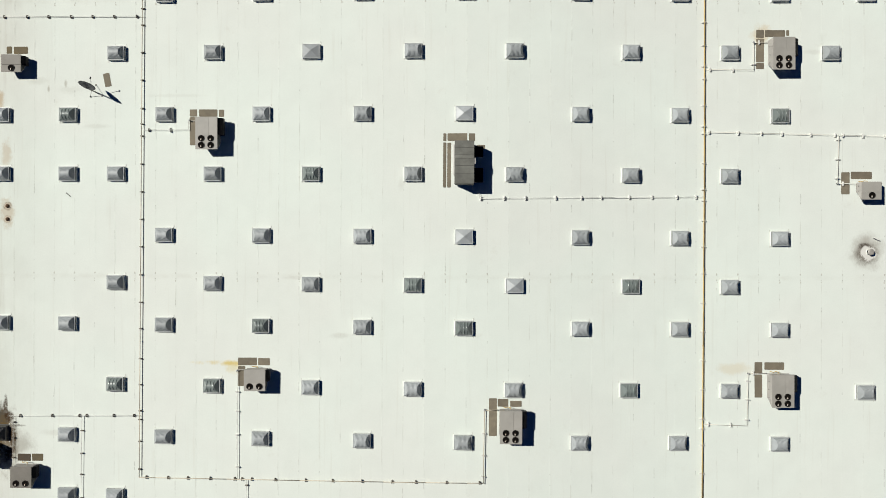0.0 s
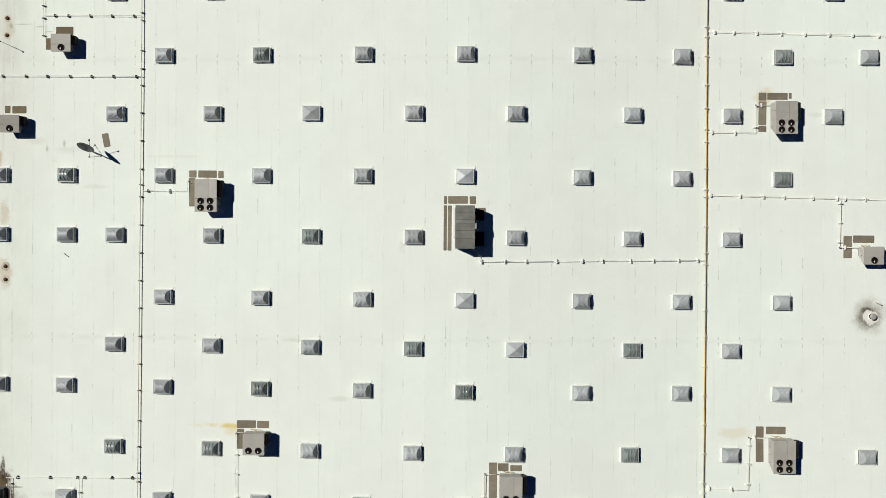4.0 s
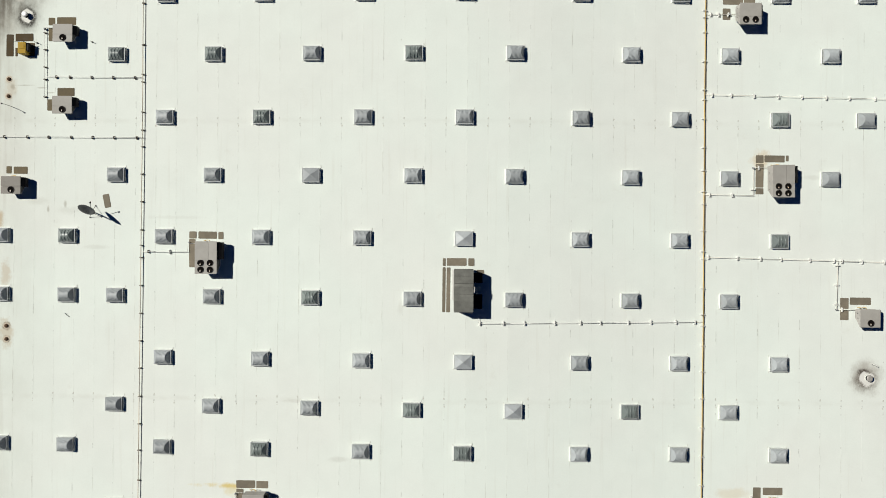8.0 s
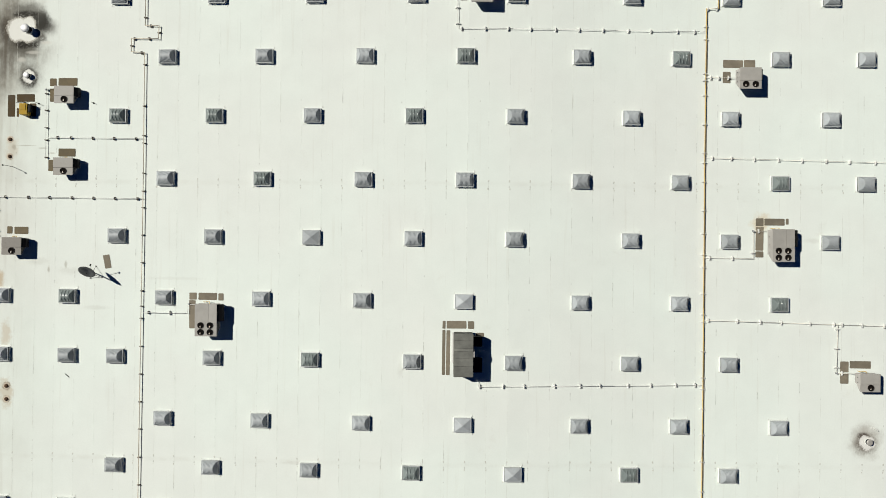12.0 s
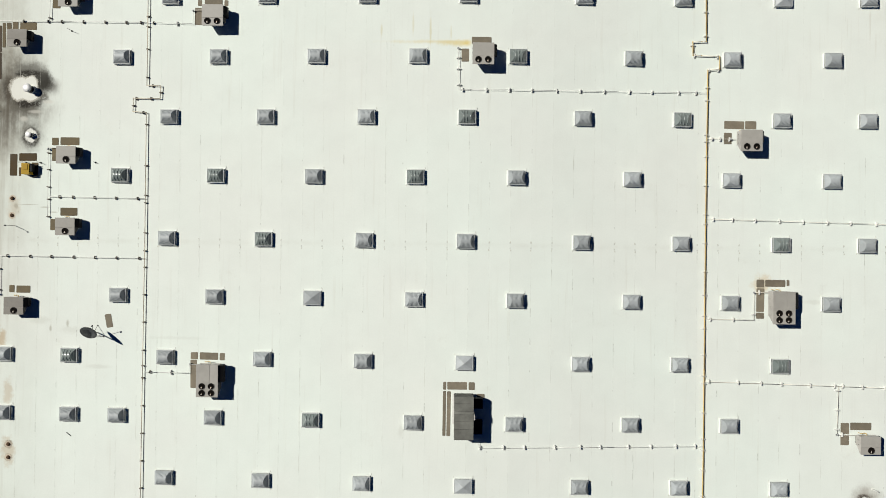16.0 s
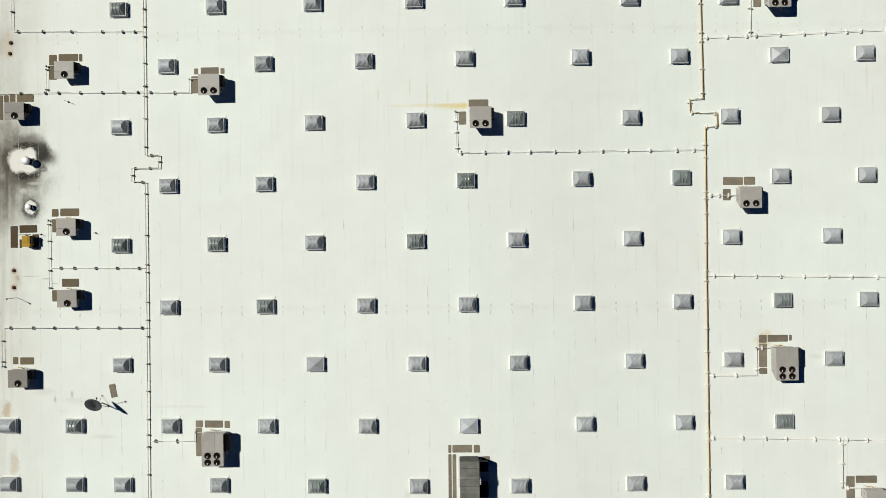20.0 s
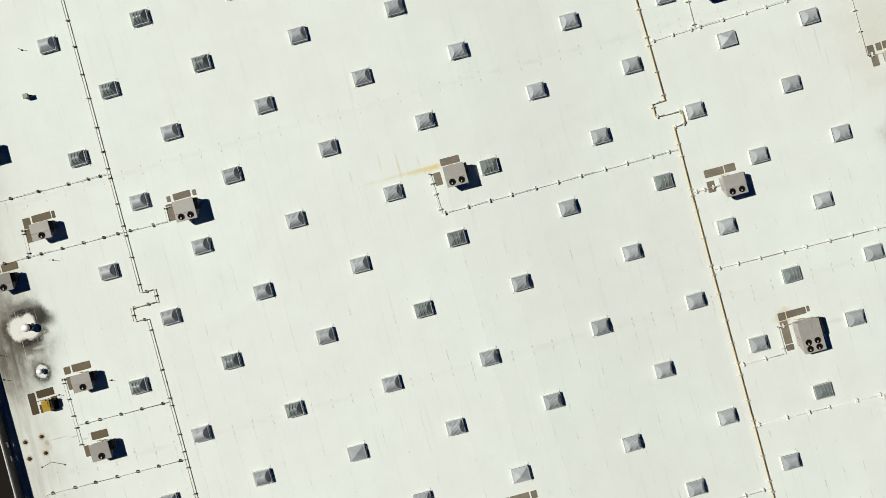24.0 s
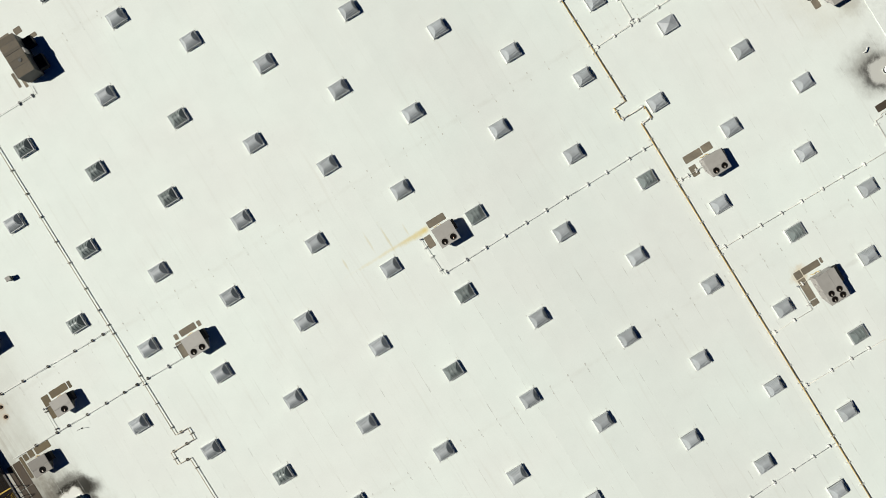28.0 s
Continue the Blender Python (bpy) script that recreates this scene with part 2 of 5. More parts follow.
    c = m.mix(m.math("MULTIPLY", rubbed, m.ramp(m.noise(m.vec("MULTIPLY", at, (1.0, 1.4, 0.0)), 1.0, 3.0), 0.4, 0.6, 0.1, 0.6)), c, (0.66, 0.65, 0.59))
    c = stain(c, (0.13, 0.12, 0.10), 0.62, -37.5, 31.5, 1.6, 1.9, 0.25, 0.45, 0.8)
    c = stain(c, (0.035, 0.032, 0.027), m.math("MULTIPLY", crumbs, 0.92), -37.5, 31.6, 1.0, 1.08, 0.62, 0.35, 1.6)
    c = stain(c, (0.74, 0.74, 0.69), 0.95, -37.48, 31.68, 0.64, 0.68, 0.74, 0.4, 2.0)
    c = stain(c, (0.27, 0.23, 0.19), 0.60, 37.6, -0.1, 1.9, 2.1, 0.2, 0.5, 0.8)
    c = stain(c, (0.13, 0.11, 0.09), m.math("MULTIPLY", crumbs, 0.80), 37.55, -0.35, 1.25, 1.15, 0.45, 0.5, 1.1)
    c = stain(c, (0.07, 0.055, 0.045), m.math("MULTIPLY", crumbs, 0.80), 37.35, 0.35, 0.75, 0.32, 0.4, 0.5, 1.8)
    c = stain(c, (0.74, 0.73, 0.69), 0.92, 37.7, -0.3, 0.80, 0.72, 0.72, 0.5, 1.9)
    c = stain(c, (0.20, 0.19, 0.165), 0.75, 43.4, 31.4, 3.3, 3.4, 0.15, 0.35, 0.6)
    c = stain(c, (0.045, 0.042, 0.038), 0.80, 43.75, 30.7, 2.05, 2.05, 0.55, 0.35, 0.8)
    c = stain(c, (0.56, 0.56, 0.515), 0.92, 44.1, 30.75, 1.6, 1.55, 0.65, 0.35, 1.3)
    c = stain(c, (0.34, 0.31, 0.26), 0.5, 44.6, 37.4, 1.9, 1.6, 0.1, 0.7, 0.7)
    # rust and mud at the drains
    for cx, cy, rx, ry, how in ((-39.2, 3.1, 0.9, 1.6, 0.42), (-39.3, 8.4, 0.6, 1.7, 0.36), (-39.9, 13.3, 0.6, 1.2, 0.6), (-39.0, 25.2, 0.8, 1.5, 0.26), (-39.5, 46.4, 0.9, 1.5, 0.25)):
        c = stain(c, (0.44, 0.30, 0.15), how, cx, cy, rx, ry, 0.3, 0.8, 1.3)
    for cx, cy, r, how in ((-39.2, 3.75, 0.48, 0.85), (-39.18, 2.57, 0.44, 0.75), (-39.14, 25.98, 0.34, 0.5), (-39.16, 24.44, 0.34, 0.45), (-39.19, 46.64, 0.34, 0.45), (-39.27, 45.66, 0.34, 0.4)):
        c = stain(c, (0.12, 0.065, 0.028), how, cx, cy, r, r, 0.3, 0.5, 2.4)
    c = stain(c, (0.035, 0.025, 0.015), 0.93, -40.0, -16.2, 1.6, 2.8, 0.45, 0.55, 0.9)
    c = stain(c, (0.13, 0.085, 0.035), m.math("MULTIPLY", crumbs, 0.85), -39.3, -17.3, 1.5, 3.6, 0.3, 0.55, 0.8)
    c = stain(c, (0.20, 0.17, 0.13), 0.45, -37.9, -17.6, 1.8, 1.7, 0.1, 0.7, 0.7)
    for cx, cy, rx, ry, how in ((-39.3, -14.2, 0.26, 1.2, 0.85), (-38.95, -15.2, 0.5, 0.6, 0.85), (-38.6, -17.2, 0.34, 1.5, 0.8), (-39.0, -18.6, 0.5, 0.9, 0.8), (-38.3, -16.0, 0.9, 0.16, 0.55)):
        c = stain(c, (0.05, 0.026, 0.010), m.math("MULTIPLY", crumbs, how), cx, cy, rx, ry, 0.5, 0.6, 1.6)
    # yellow water marks that run west from the units, caught by the seams on their way
    c = stain(c, (0.68, 0.53, 0.14), m.math("MULTIPLY", m.ramp(x, 2.4, 1.8), 0.90), 2.2, 40.05, 3.6, 0.46, 0.0, 0.5, 1.2)
    c = stain(c, (0.68, 0.59, 0.32), m.math("MULTIPLY", m.ramp(x, 2.4, 1.8), 0.60), 0.6, 40.15, 7.2, 0.26, 0.0, 0.6, 1.2)
    for cx, cy, ry, how in ((-1.40, 41.1, 1.9, 0.42), (-2.95, 41.7, 1.3, 0.30), (-5.75, 41.1, 0.9, 0.34), (0.42, 40.9, 0.9, 0.30)):
        c = stain(c, (0.58, 0.50, 0.25), how, cx, cy, 0.13, ry, 0.2, 0.5, 1.5)
    c = stain(c, (0.64, 0.49, 0.14), m.math("MULTIPLY", m.ramp(x, -17.2, -18.2), 0.80), -18.0, -10.22, 4.4, 0.32, 0.0, 0.8, 1.3)
    c = stain(c, (0.64, 0.52, 0.20), 0.45, -18.6, -10.6, 0.9, 0.7, 0.1, 0.7, 1.3)
    c = stain(c, (0.55, 0.36, 0.12), 0.45, 28.2, 19.0, 1.1, 1.2, 0.2, 0.7, 1.3)
    c = stain(c, (0.60, 0.50, 0.30), 0.35, 25.8, -10.6, 2.2, 0.7, 0.2, 0.7, 1.0)
    # a dull yellowish film towards the north-east corner, with runs along the seams
    c = stain(c, (0.52, 0.49, 0.36), 0.30, 43.0, 41.5, 5.5, 7.5, 0.1, 0.5, 0.4)
    for cx, cy, ry, how in ((37.6, 42.0, 2.4, 0.26), (38.1, 40.6, 1.6, 0.18), (35.6, 41.8, 1.2, 0.16), (39.6, 38.2, 1.8, 0.18)):
        c = stain(c, (0.48, 0.45, 0.36), how, cx, cy, 0.11, ry, 0.2, 0.6, 1.8)
    # grey smudges: a trickle from a small unit, scuffs near the dish, drifts beside some skylights
    for cx, cy, rx, ry, how in ((-37.7, 25.43, 1.15, 0.07, 0.45), (-36.1, 25.2, 0.6, 0.10, 0.4), (-35.3, 24.75, 0.5, 0.10, 0.4), (-38.8, 25.3, 0.30, 0.34, 0.5), (-35.44, 14.3, 0.16, 0.42, 0.5), (-33.86, 14.74, 0.20, 0.42, 0.5), (-33.5, 14.2, 1.6, 0.5, 0.14), (-36.4, 15.0, 1.4, 0.5, 0.16),
                                (-31.0, 10.9, 1.8, 0.28, 0.16), (-34.8, -16.6, 1.6, 0.4, 0.16), (-12.9, -2.6, 1.6, 0.24, 0.14), (32.8, 17.5, 1.4, 0.3, 0.16), (-9.0, -7.7, 1.3, 0.3, 0.18), (-24.0, 13.6, 3.6, 0.22, 0.10), (-3.6, 5.8, 0.4, 0.8, 0.14)):
        c = stain(c, (0.30, 0.27, 0.21), how, cx, cy, rx, ry, 0.2, 0.6, 1.3)
    m.bump(m.math("ADD", m.noise(at, 1.1, 4.0), m.math("MULTIPLY", fine, 0.1)), 0.12, 0.06)
    m.bsdf.inputs["Specular IOR Level"].default_value = 0.12
    return m.finish(c, 0.8)


MEMBRANE = membrane_material()
WHITE_PAINT = worn("white_roof_paint", (0.72, 0.72, 0.68), 0.6, amount=0.3)
FLASHING = worn("membrane_flashing", (0.755, 0.79, 0.74), 0.6, amount=0.12, spread=0.05)
# this dark base colour carries the deep shade of the parapet's inner face
PARAPET = worn("parapet_shade_dark", (0.085, 0.08, 0.075), 0.8, amount=0.2, scale=0.8)
COPING = worn("coping_metal", (0.75, 0.75, 0.72), 0.4, amount=0.1)
WALL = worn("precast_wall", (0.45, 0.42, 0.37), 0.85, amount=0.2, scale=0.5)
ASPHALT = worn("asphalt", (0.013, 0.010, 0.008), 0.9, amount=0.4, grime=(0.030, 0.023, 0.016), spread=0.3, scale=0.4)
ASPHALT.node_tree.nodes["Principled BSDF"].inputs["Specular IOR Level"].default_value = 0.1
ROAD_PAINT = worn("yellow_road_paint", (0.55, 0.38, 0.05), 0.7, amount=0.3)
PAD = worn("weathered_tan_pad", (0.195, 0.168, 0.124), 0.9, amount=0.4, grime=(0.14, 0.115, 0.085), spread=0.22, scale=1.6)
PAD_DARK = worn("brown_walkway_pad", (0.075, 0.056, 0.038), 0.9, amount=0.4, grime=(0.10, 0.08, 0.055), spread=0.22, scale=1.6)
PAD_BROWN = worn("damp_brown_pad", (0.078, 0.052, 0.022), 0.9, amount=0.4, grime=(0.09, 0.068, 0.035), spread=0.22, scale=1.6)
PAD_OLIVE = worn("olive_brown_pad", (0.135, 0.108, 0.064), 0.9, amount=0.4, grime=(0.10, 0.08, 0.05), spread=0.22, scale=1.6)
CABINET = worn("grey_enamel", (0.375, 0.36, 0.328), 0.5, amount=0.16, spread=0.09, scale=1.2)
CABINET_DULL = worn("dull_grey_enamel", (0.295, 0.28, 0.25), 0.55, amount=0.25, spread=0.12, scale=1.2)
# soot grey with the lens falloff of the west edge put into the colour
CABINET_SOOT_FALLOFF = worn("soot_falloff_enamel", (0.205, 0.19, 0.165), 0.6, amount=0.4, grime=(0.12, 0.10, 0.075), spread=0.15, scale=1.2)
CABINET_SIDE = worn("pale_grey_enamel", (0.46, 0.44, 0.41), 0.5, amount=0.25, scale=1.5)
GALVANISED = worn("dull_galvanised", (0.16, 0.155, 0.14), 0.6, 0.15, amount=0.45, grime=(0.09, 0.08, 0.065), spread=0.2, scale=1.4)
AIR_HANDLER_BROWN = worn("dark_brown_galvanised", (0.105, 0.086, 0.058), 0.7, 0.1, amount=0.5, grime=(0.06, 0.048, 0.03), spread=0.30, scale=1.1)
AIR_HANDLER = worn("dull_green_grey_galvanised", (0.185, 0.187, 0.165), 0.6, 0.1, amount=0.4, grime=(0.11, 0.105, 0.085), spread=0.30, scale=1.1)
# dark grey that puts shade into east faces; also for soot, ribs and vents
SHADE_GREY = worn("shade_dark_grey", (0.075, 0.075, 0.068), 0.7, amount=0.2, grime=(0.09, 0.08, 0.065))
FAN_RIM = worn("rust_brown_fan_ring", (0.016, 0.011, 0.008), 0.7, amount=0.25, grime=(0.03, 0.02, 0.015), scale=5.0)
BLACK = worn("black_metal", (0.010, 0.010, 0.011), 0.6, amount=0.08, grime=(0.05, 0.042, 0.033))
BLACK.node_tree.nodes["Principled BSDF"].inputs["Specular IOR Level"].default_value = 0.15
DEEP = worn("fan_well", (0.008, 0.007, 0.006), 0.9, amount=0.1, grime=(0.02, 0.017, 0.013))
DEEP.node_tree.nodes["Principled BSDF"].inputs["Specular IOR Level"].default_value = 0.08
HUB = worn("fan_hub", (0.05, 0.035, 0.025), 0.6, amount=0.3)
HUB.node_tree.nodes["Principled BSDF"].inputs["Specular IOR Level"].default_value = 0.15
ALUMINIUM = worn("spun_aluminium", (0.86, 0.86, 0.85), 0.42, 0.12, amount=0.15)
SOOTED_ALUMINIUM = worn("sooted_aluminium", (0.40, 0.38, 0.35), 0.5, 0.1, amount=0.9, grime=(0.05, 0.045, 0.04), spread=0.2, scale=3.5)
DULL_ALUMINIUM = worn("skylight_rail", (0.42, 0.43, 0.44), 0.5, 0.3, amount=0.15)
# skylight curb colour, darkened to hold the shade of its east and south walls
CURB_SHADE = worn("shade_dark_curb", (0.085, 0.087, 0.09), 0.6, amount=0.25)
RAIL = worn("pale_skylight_rail", (0.47, 0.49, 0.49), 0.45, amount=0.25, spread=0.1, scale=3.0)
PIPE_TAN = worn("tan_pipe_paint", (0.58, 0.52, 0.41), 0.5, amount=0.35, grime=(0.26, 0.19, 0.11), scale=1.3)
PIPE_CREAM = worn("cream_pipe_paint", (0.80, 0.76, 0.66), 0.5, amount=0.15, grime=(0.30, 0.22, 0.12), scale=1.3)
PIPE_YELLOW = worn("yellow_pipe_paint", (0.60, 0.42, 0.15), 0.5, amount=0.6, grime=(0.62, 0.55, 0.40), scale=0.9)
DARK_BLOCK = worn("dark_block", (0.17, 0.145, 0.115), 0.85, amount=0.4, grime=(0.05, 0.04, 0.03), scale=4.0)
RUST = worn("rusty_iron", (0.10, 0.055, 0.028), 0.85, amount=0.5, grime=(0.05, 0.03, 0.02), scale=6)
DISH = worn("dark_grey_dish", (0.10, 0.105, 0.11), 0.5, amount=0.2)
SAFETY_YELLOW = worn("safety_yellow", (0.40, 0.245, 0.008), 0.75, amount=0.15, grime=(0.16, 0.10, 0.03))
CONCRETE = worn("drain_mortar", (0.55, 0.48, 0.38), 0.85, amount=0.5, scale=3)


def dome_material(name, colour, rough, ridge, coat=0.0):
    m = Nodes(name)
    at = m.place()
    tone = m.math("MULTIPLY", m.ramp(m.noise(at, 1.7, 4.0), 0.25, 0.8, 1.08, 0.88), m.ramp(m.chance(), 0, 1, 0.86, 1.1))
    c = m.mix(m.math("MULTIPLY", m.ramp(m.noise(at, 5.0, 5.0, 0.7), 0.5, 0.75), 0.2), m.tint(colour, tone), (0.30, 0.28, 0.24))
    m.bump(m.noise(at, 14.0, 2.0), ridge, 0.01)
    m.bsdf.inputs["Coat Weight"].default_value = coat
    m.bsdf.inputs["Coat Roughness"].default_value = 0.14
    return m.finish(c, rough)


DOME = dome_material("milky_acrylic", (0.37, 0.395, 0.405), 0.5, 0.05)
DOME_CLEAR = dome_material("glossy_clear_acrylic", (0.185, 0.215, 0.207), 0.34, 0.25, 0.30)
DOME_SOOTY = dome_material("soot_covered_acrylic", (0.03, 0.032, 0.034), 0.4, 0.1)
DOME_PALE = dome_material("pale_acrylic", (0.41, 0.435, 0.445), 0.4, 0.08)


# ---------------------------------------------------------------- mesh helpers
def mesh(name, bm, material, smooth=False):
    bmesh.ops.recalc_face_normals(bm, faces=bm.faces)
    data = bpy.data.meshes.new(name)
    bm.to_mesh(data)
    bm.free()
    data.materials.append(material)
    if smooth:
        for p in data.polygons:
            p.use_smooth = True
    return data


def part(name, bm, material, parent, label="", smooth=False):
    """Links a bmesh as one mesh object under a thing or under a part."""
    ob = new(name, mesh(name, bm, material, smooth))
    ob.parent = parent
    return tagged(ob, label)


def shared(name, data, parent, m=None):
    ob = new(name, data)
    ob.parent = parent
    if m is not None:
        ob.matrix_basis = m
    return ob


def thing(name, label, category, group="", kind="", at=None):
    ob = new(name)
    ob.empty_display_size = 0.2
    if at is not None:
        ob.matrix_basis = at
    return tagged(ob, label, category, group, kind)


def box(bm, x0, x1, y0, y1, z0, z1, bevel=0.0):
    verts = bmesh.ops.create_cube(bm, size=1, matrix=Matrix.LocRotScale(((x0 + x1) / 2, (y0 + y1) / 2, (z0 + z1) / 2), None, (x1 - x0, y1 - y0, z1 - z0)))["verts"]
    if bevel:
        edges = list({e for v in verts for e in v.link_edges})
        bmesh.ops.bevel(bm, geom=edges, offset=bevel, segments=2, profile=0.7, affect="EDGES")
    return bm


def block(x0, x1, y0, y1, z0, z1, bevel=0.01):
    return box(bmesh.new(), x0, x1, y0, y1, z0, z1, bevel)


def tube(bm, a, b, r0, r1=None, segments=12):
    a, b = Vector(a), Vector(b)
    d = b - a
    m = Matrix.Translation((a + b) / 2) @ d.to_track_quat("Z", "Y").to_matrix().to_4x4()
    bmesh.ops.create_cone(bm, cap_ends=True, segments=segments, radius1=r0, radius2=r0 if r1 is None else r1, depth=d.length, matrix=m)
    return bm


def rod(a, b, r0, r1=None, segments=12):
    return tube(bmesh.new(), a, b, r0, r1, segments)


def lathe(profile, segments=28):
    """A surface turned about z from (radius, height) pairs."""
    bm = bmesh.new()
    rings = []
    for r, z in profile:
        if r < 1e-5:
            rings.append([bm.verts.new((0, 0, z))])
        else:
            rings.append([bm.verts.new((r * math.cos(2 * math.pi * i / segments), r * math.sin(2 * math.pi * i / segments), z)) for i in range(segments)])
    for a, b in zip(rings, rings[1:]):
        for i in range(segments):
            j = (i + 1) % segments
            if len(a) == 1 and len(b) > 1:
                bm.faces.new((a[0], b[i], b[j]))
            elif len(b) == 1 and len(a) > 1:
                bm.faces.new((a[i], a[j], b[0]))
            elif len(a) > 1:
                bm.faces.new((a[i], a[j], b[j], b[i]))
    return bm


def ring(radius, thick, z, segments=24, side=6):
    bm = bmesh.new()
    rows = []
    for i in range(segments):
        a = 2 * math.pi * i / segments
        rows.append([bm.verts.new(((radius + thick * math.cos(b)) * math.cos(a), (radius + thick * math.cos(b)) * math.sin(a), z + thick * math.sin(b))) for b in (2 * math.pi * k / side for k in range(side))])
    for i in range(segments):
        for k in range(side):
            bm.faces.new((rows[i][k], rows[(i + 1) % segments][k], rows[(i + 1) % segments][(k + 1) % side], rows[i][(k + 1) % side]))
    return bm


def prism(points, z0, z1):
    """An upright prism over a polygon in plan."""
    bm = bmesh.new()
    low, high = [[bm.verts.new((x, y, z)) for x, y in points] for z in (z0, z1)]
    bm.faces.new(low[::-1])
    bm.faces.new(high)
    for i in range(len(points)):
        j = (i + 1) % len(points)
        bm.faces.new((low[i], low[j], high[j], high[i]))
    return bm


def rounded(w, h, r, steps=4):
    """The outline of a rectangle with rounded corners, about its middle."""
    out = []
    for cx, cy, start in ((w / 2 - r, h / 2 - r, 0), (-w / 2 + r, h / 2 - r, 90), (-w / 2 + r, -h / 2 + r, 180), (w / 2 - r, -h / 2 + r, 270)):
        for i in range(steps + 1):
            a = radians(start + 90 * i / steps)
            out.append((cx + r * math.cos(a), cy + r * math.sin(a)))
    return out


# ---------------------------------------------------------------- ground, building, parapets
bm = bmesh.new()
bmesh.ops.create_grid(bm, x_segments=8, y_segments=8, size=3000)
ground = new("ground", mesh("ground", bm, ASPHALT))
ground.location.z = GROUND
tagged(ground, "dark worn asphalt yard far below the roof", "ground", kind="structure")

bm = bmesh.new()
outline = [(x, z - 0.02) for x, z in ((WEST, roof_z(WEST)), *SLOPES[1:-1], (EAST, roof_z(EAST)))]
outline += [(EAST, -1.6), (WEST, -1.6)]
ends = [[bm.verts.new((x, y, z)) for x, z in outline] for y in (SOUTH, NORTH)]
bm.faces.new(ends[0])
bm.faces.new(ends[1][::-1])
for i in range(len(outline)):
    j = (i + 1) % len(outline)
    bm.faces.new((ends[0][i], ends[0][j], ends[1][j], ends[1][i]))
roof = new("roof", mesh("roof", bm, FLASHING))
tagged(roof, "broad low-pitched white membrane roof with welded seams", "roof", kind="structure")

for name, x0, x1, y0, y1 in (("wall_west", WEST - 0.17, WEST, SOUTH, NORTH), ("wall_east", EAST, EAST + 3.0, SOUTH, NORTH), ("wall_south", WEST, EAST, SOUTH - 0.25, SOUTH), ("wall_north", WEST, EAST, NORTH, NORTH + 0.25)):
    wall = new(name, mesh(name, block(x0, x1, y0, y1, GROUND, -1.62, 0), WALL))
    tagged(wall, "grey precast concrete warehouse wall below the roof", "wall", kind="structure")


def parapet(name, pieces, coping, material=PARAPET, label="low parapet coloured shade-dark with a white metal coping"):
    bm = bmesh.new()
    for p in pieces:
        box(bm, *p)
    ob = new(name, mesh(name, bm, material))
    tagged(ob, label, "parapet", kind="structure")
    for x0, x1, y0, y1, z0, z1 in coping:
        part("coping", block(x0, x1, y0, y1, z0, z1, 0.008), COPING if material is PARAPET else FLASHING, ob, "white metal coping")


W0, TOP = WEST - 0.17, roof_z(WEST) + 1.02
GAP0, GAP1 = 37.0, 41.42
SCUPPERS = ((25.84, 26.36), (24.54, 25.06))
z_low, z_hole = roof_z(WEST) + 0.30, roof_z(WEST) + 0.52
solid = [(W0, WEST, SOUTH, 24.54, -1.62, TOP), (W0, WEST, 25.06, 25.84, -1.62, TOP), (W0, WEST, 26.36, GAP0, -1.62, TOP), (W0, WEST, GAP1, NORTH, -1.62, TOP), (W0, WEST, GAP0, GAP1, -1.62, roof_z(WEST) + 0.12)]
for y0, y1 in SCUPPERS:
    solid += [(W0, WEST, y0, y1, -1.62, z_low), (W0, WEST, y0, y1, z_hole, TOP)]
parapet("parapet_west", solid, [(W0 - 0.03, W0 + 0.06, SOUTH, GAP0, TOP, TOP + 0.03), (W0 - 0.03, W0 + 0.06, GAP1, NORTH, TOP, TOP + 0.03)])
TOP_E = roof_z(EAST) + 0.05
parapet("parapet_east", [(EAST, EAST + 3.0, SOUTH, NORTH, -1.62, TOP_E)], [(EAST - 0.02, EAST + 3.02, SOUTH, NORTH, TOP_E, TOP_E + 0.03)], FLASHING, "broad white membrane-covered kerb along the roof edge")
parapet("parapet_south", [(WEST, EAST, SOUTH - 0.25, SOUTH, -1.62, 1.7)], [(WEST, EAST, SOUTH - 0.28, SOUTH + 0.03, 1.7, 1.73)])
parapet("parapet_north", [(WEST, EAST, NORTH, NORTH + 0.25, -1.62, 1.7)], [(WEST, EAST, NORTH - 0.03, NORTH + 0.28, 1.7, 1.73)])


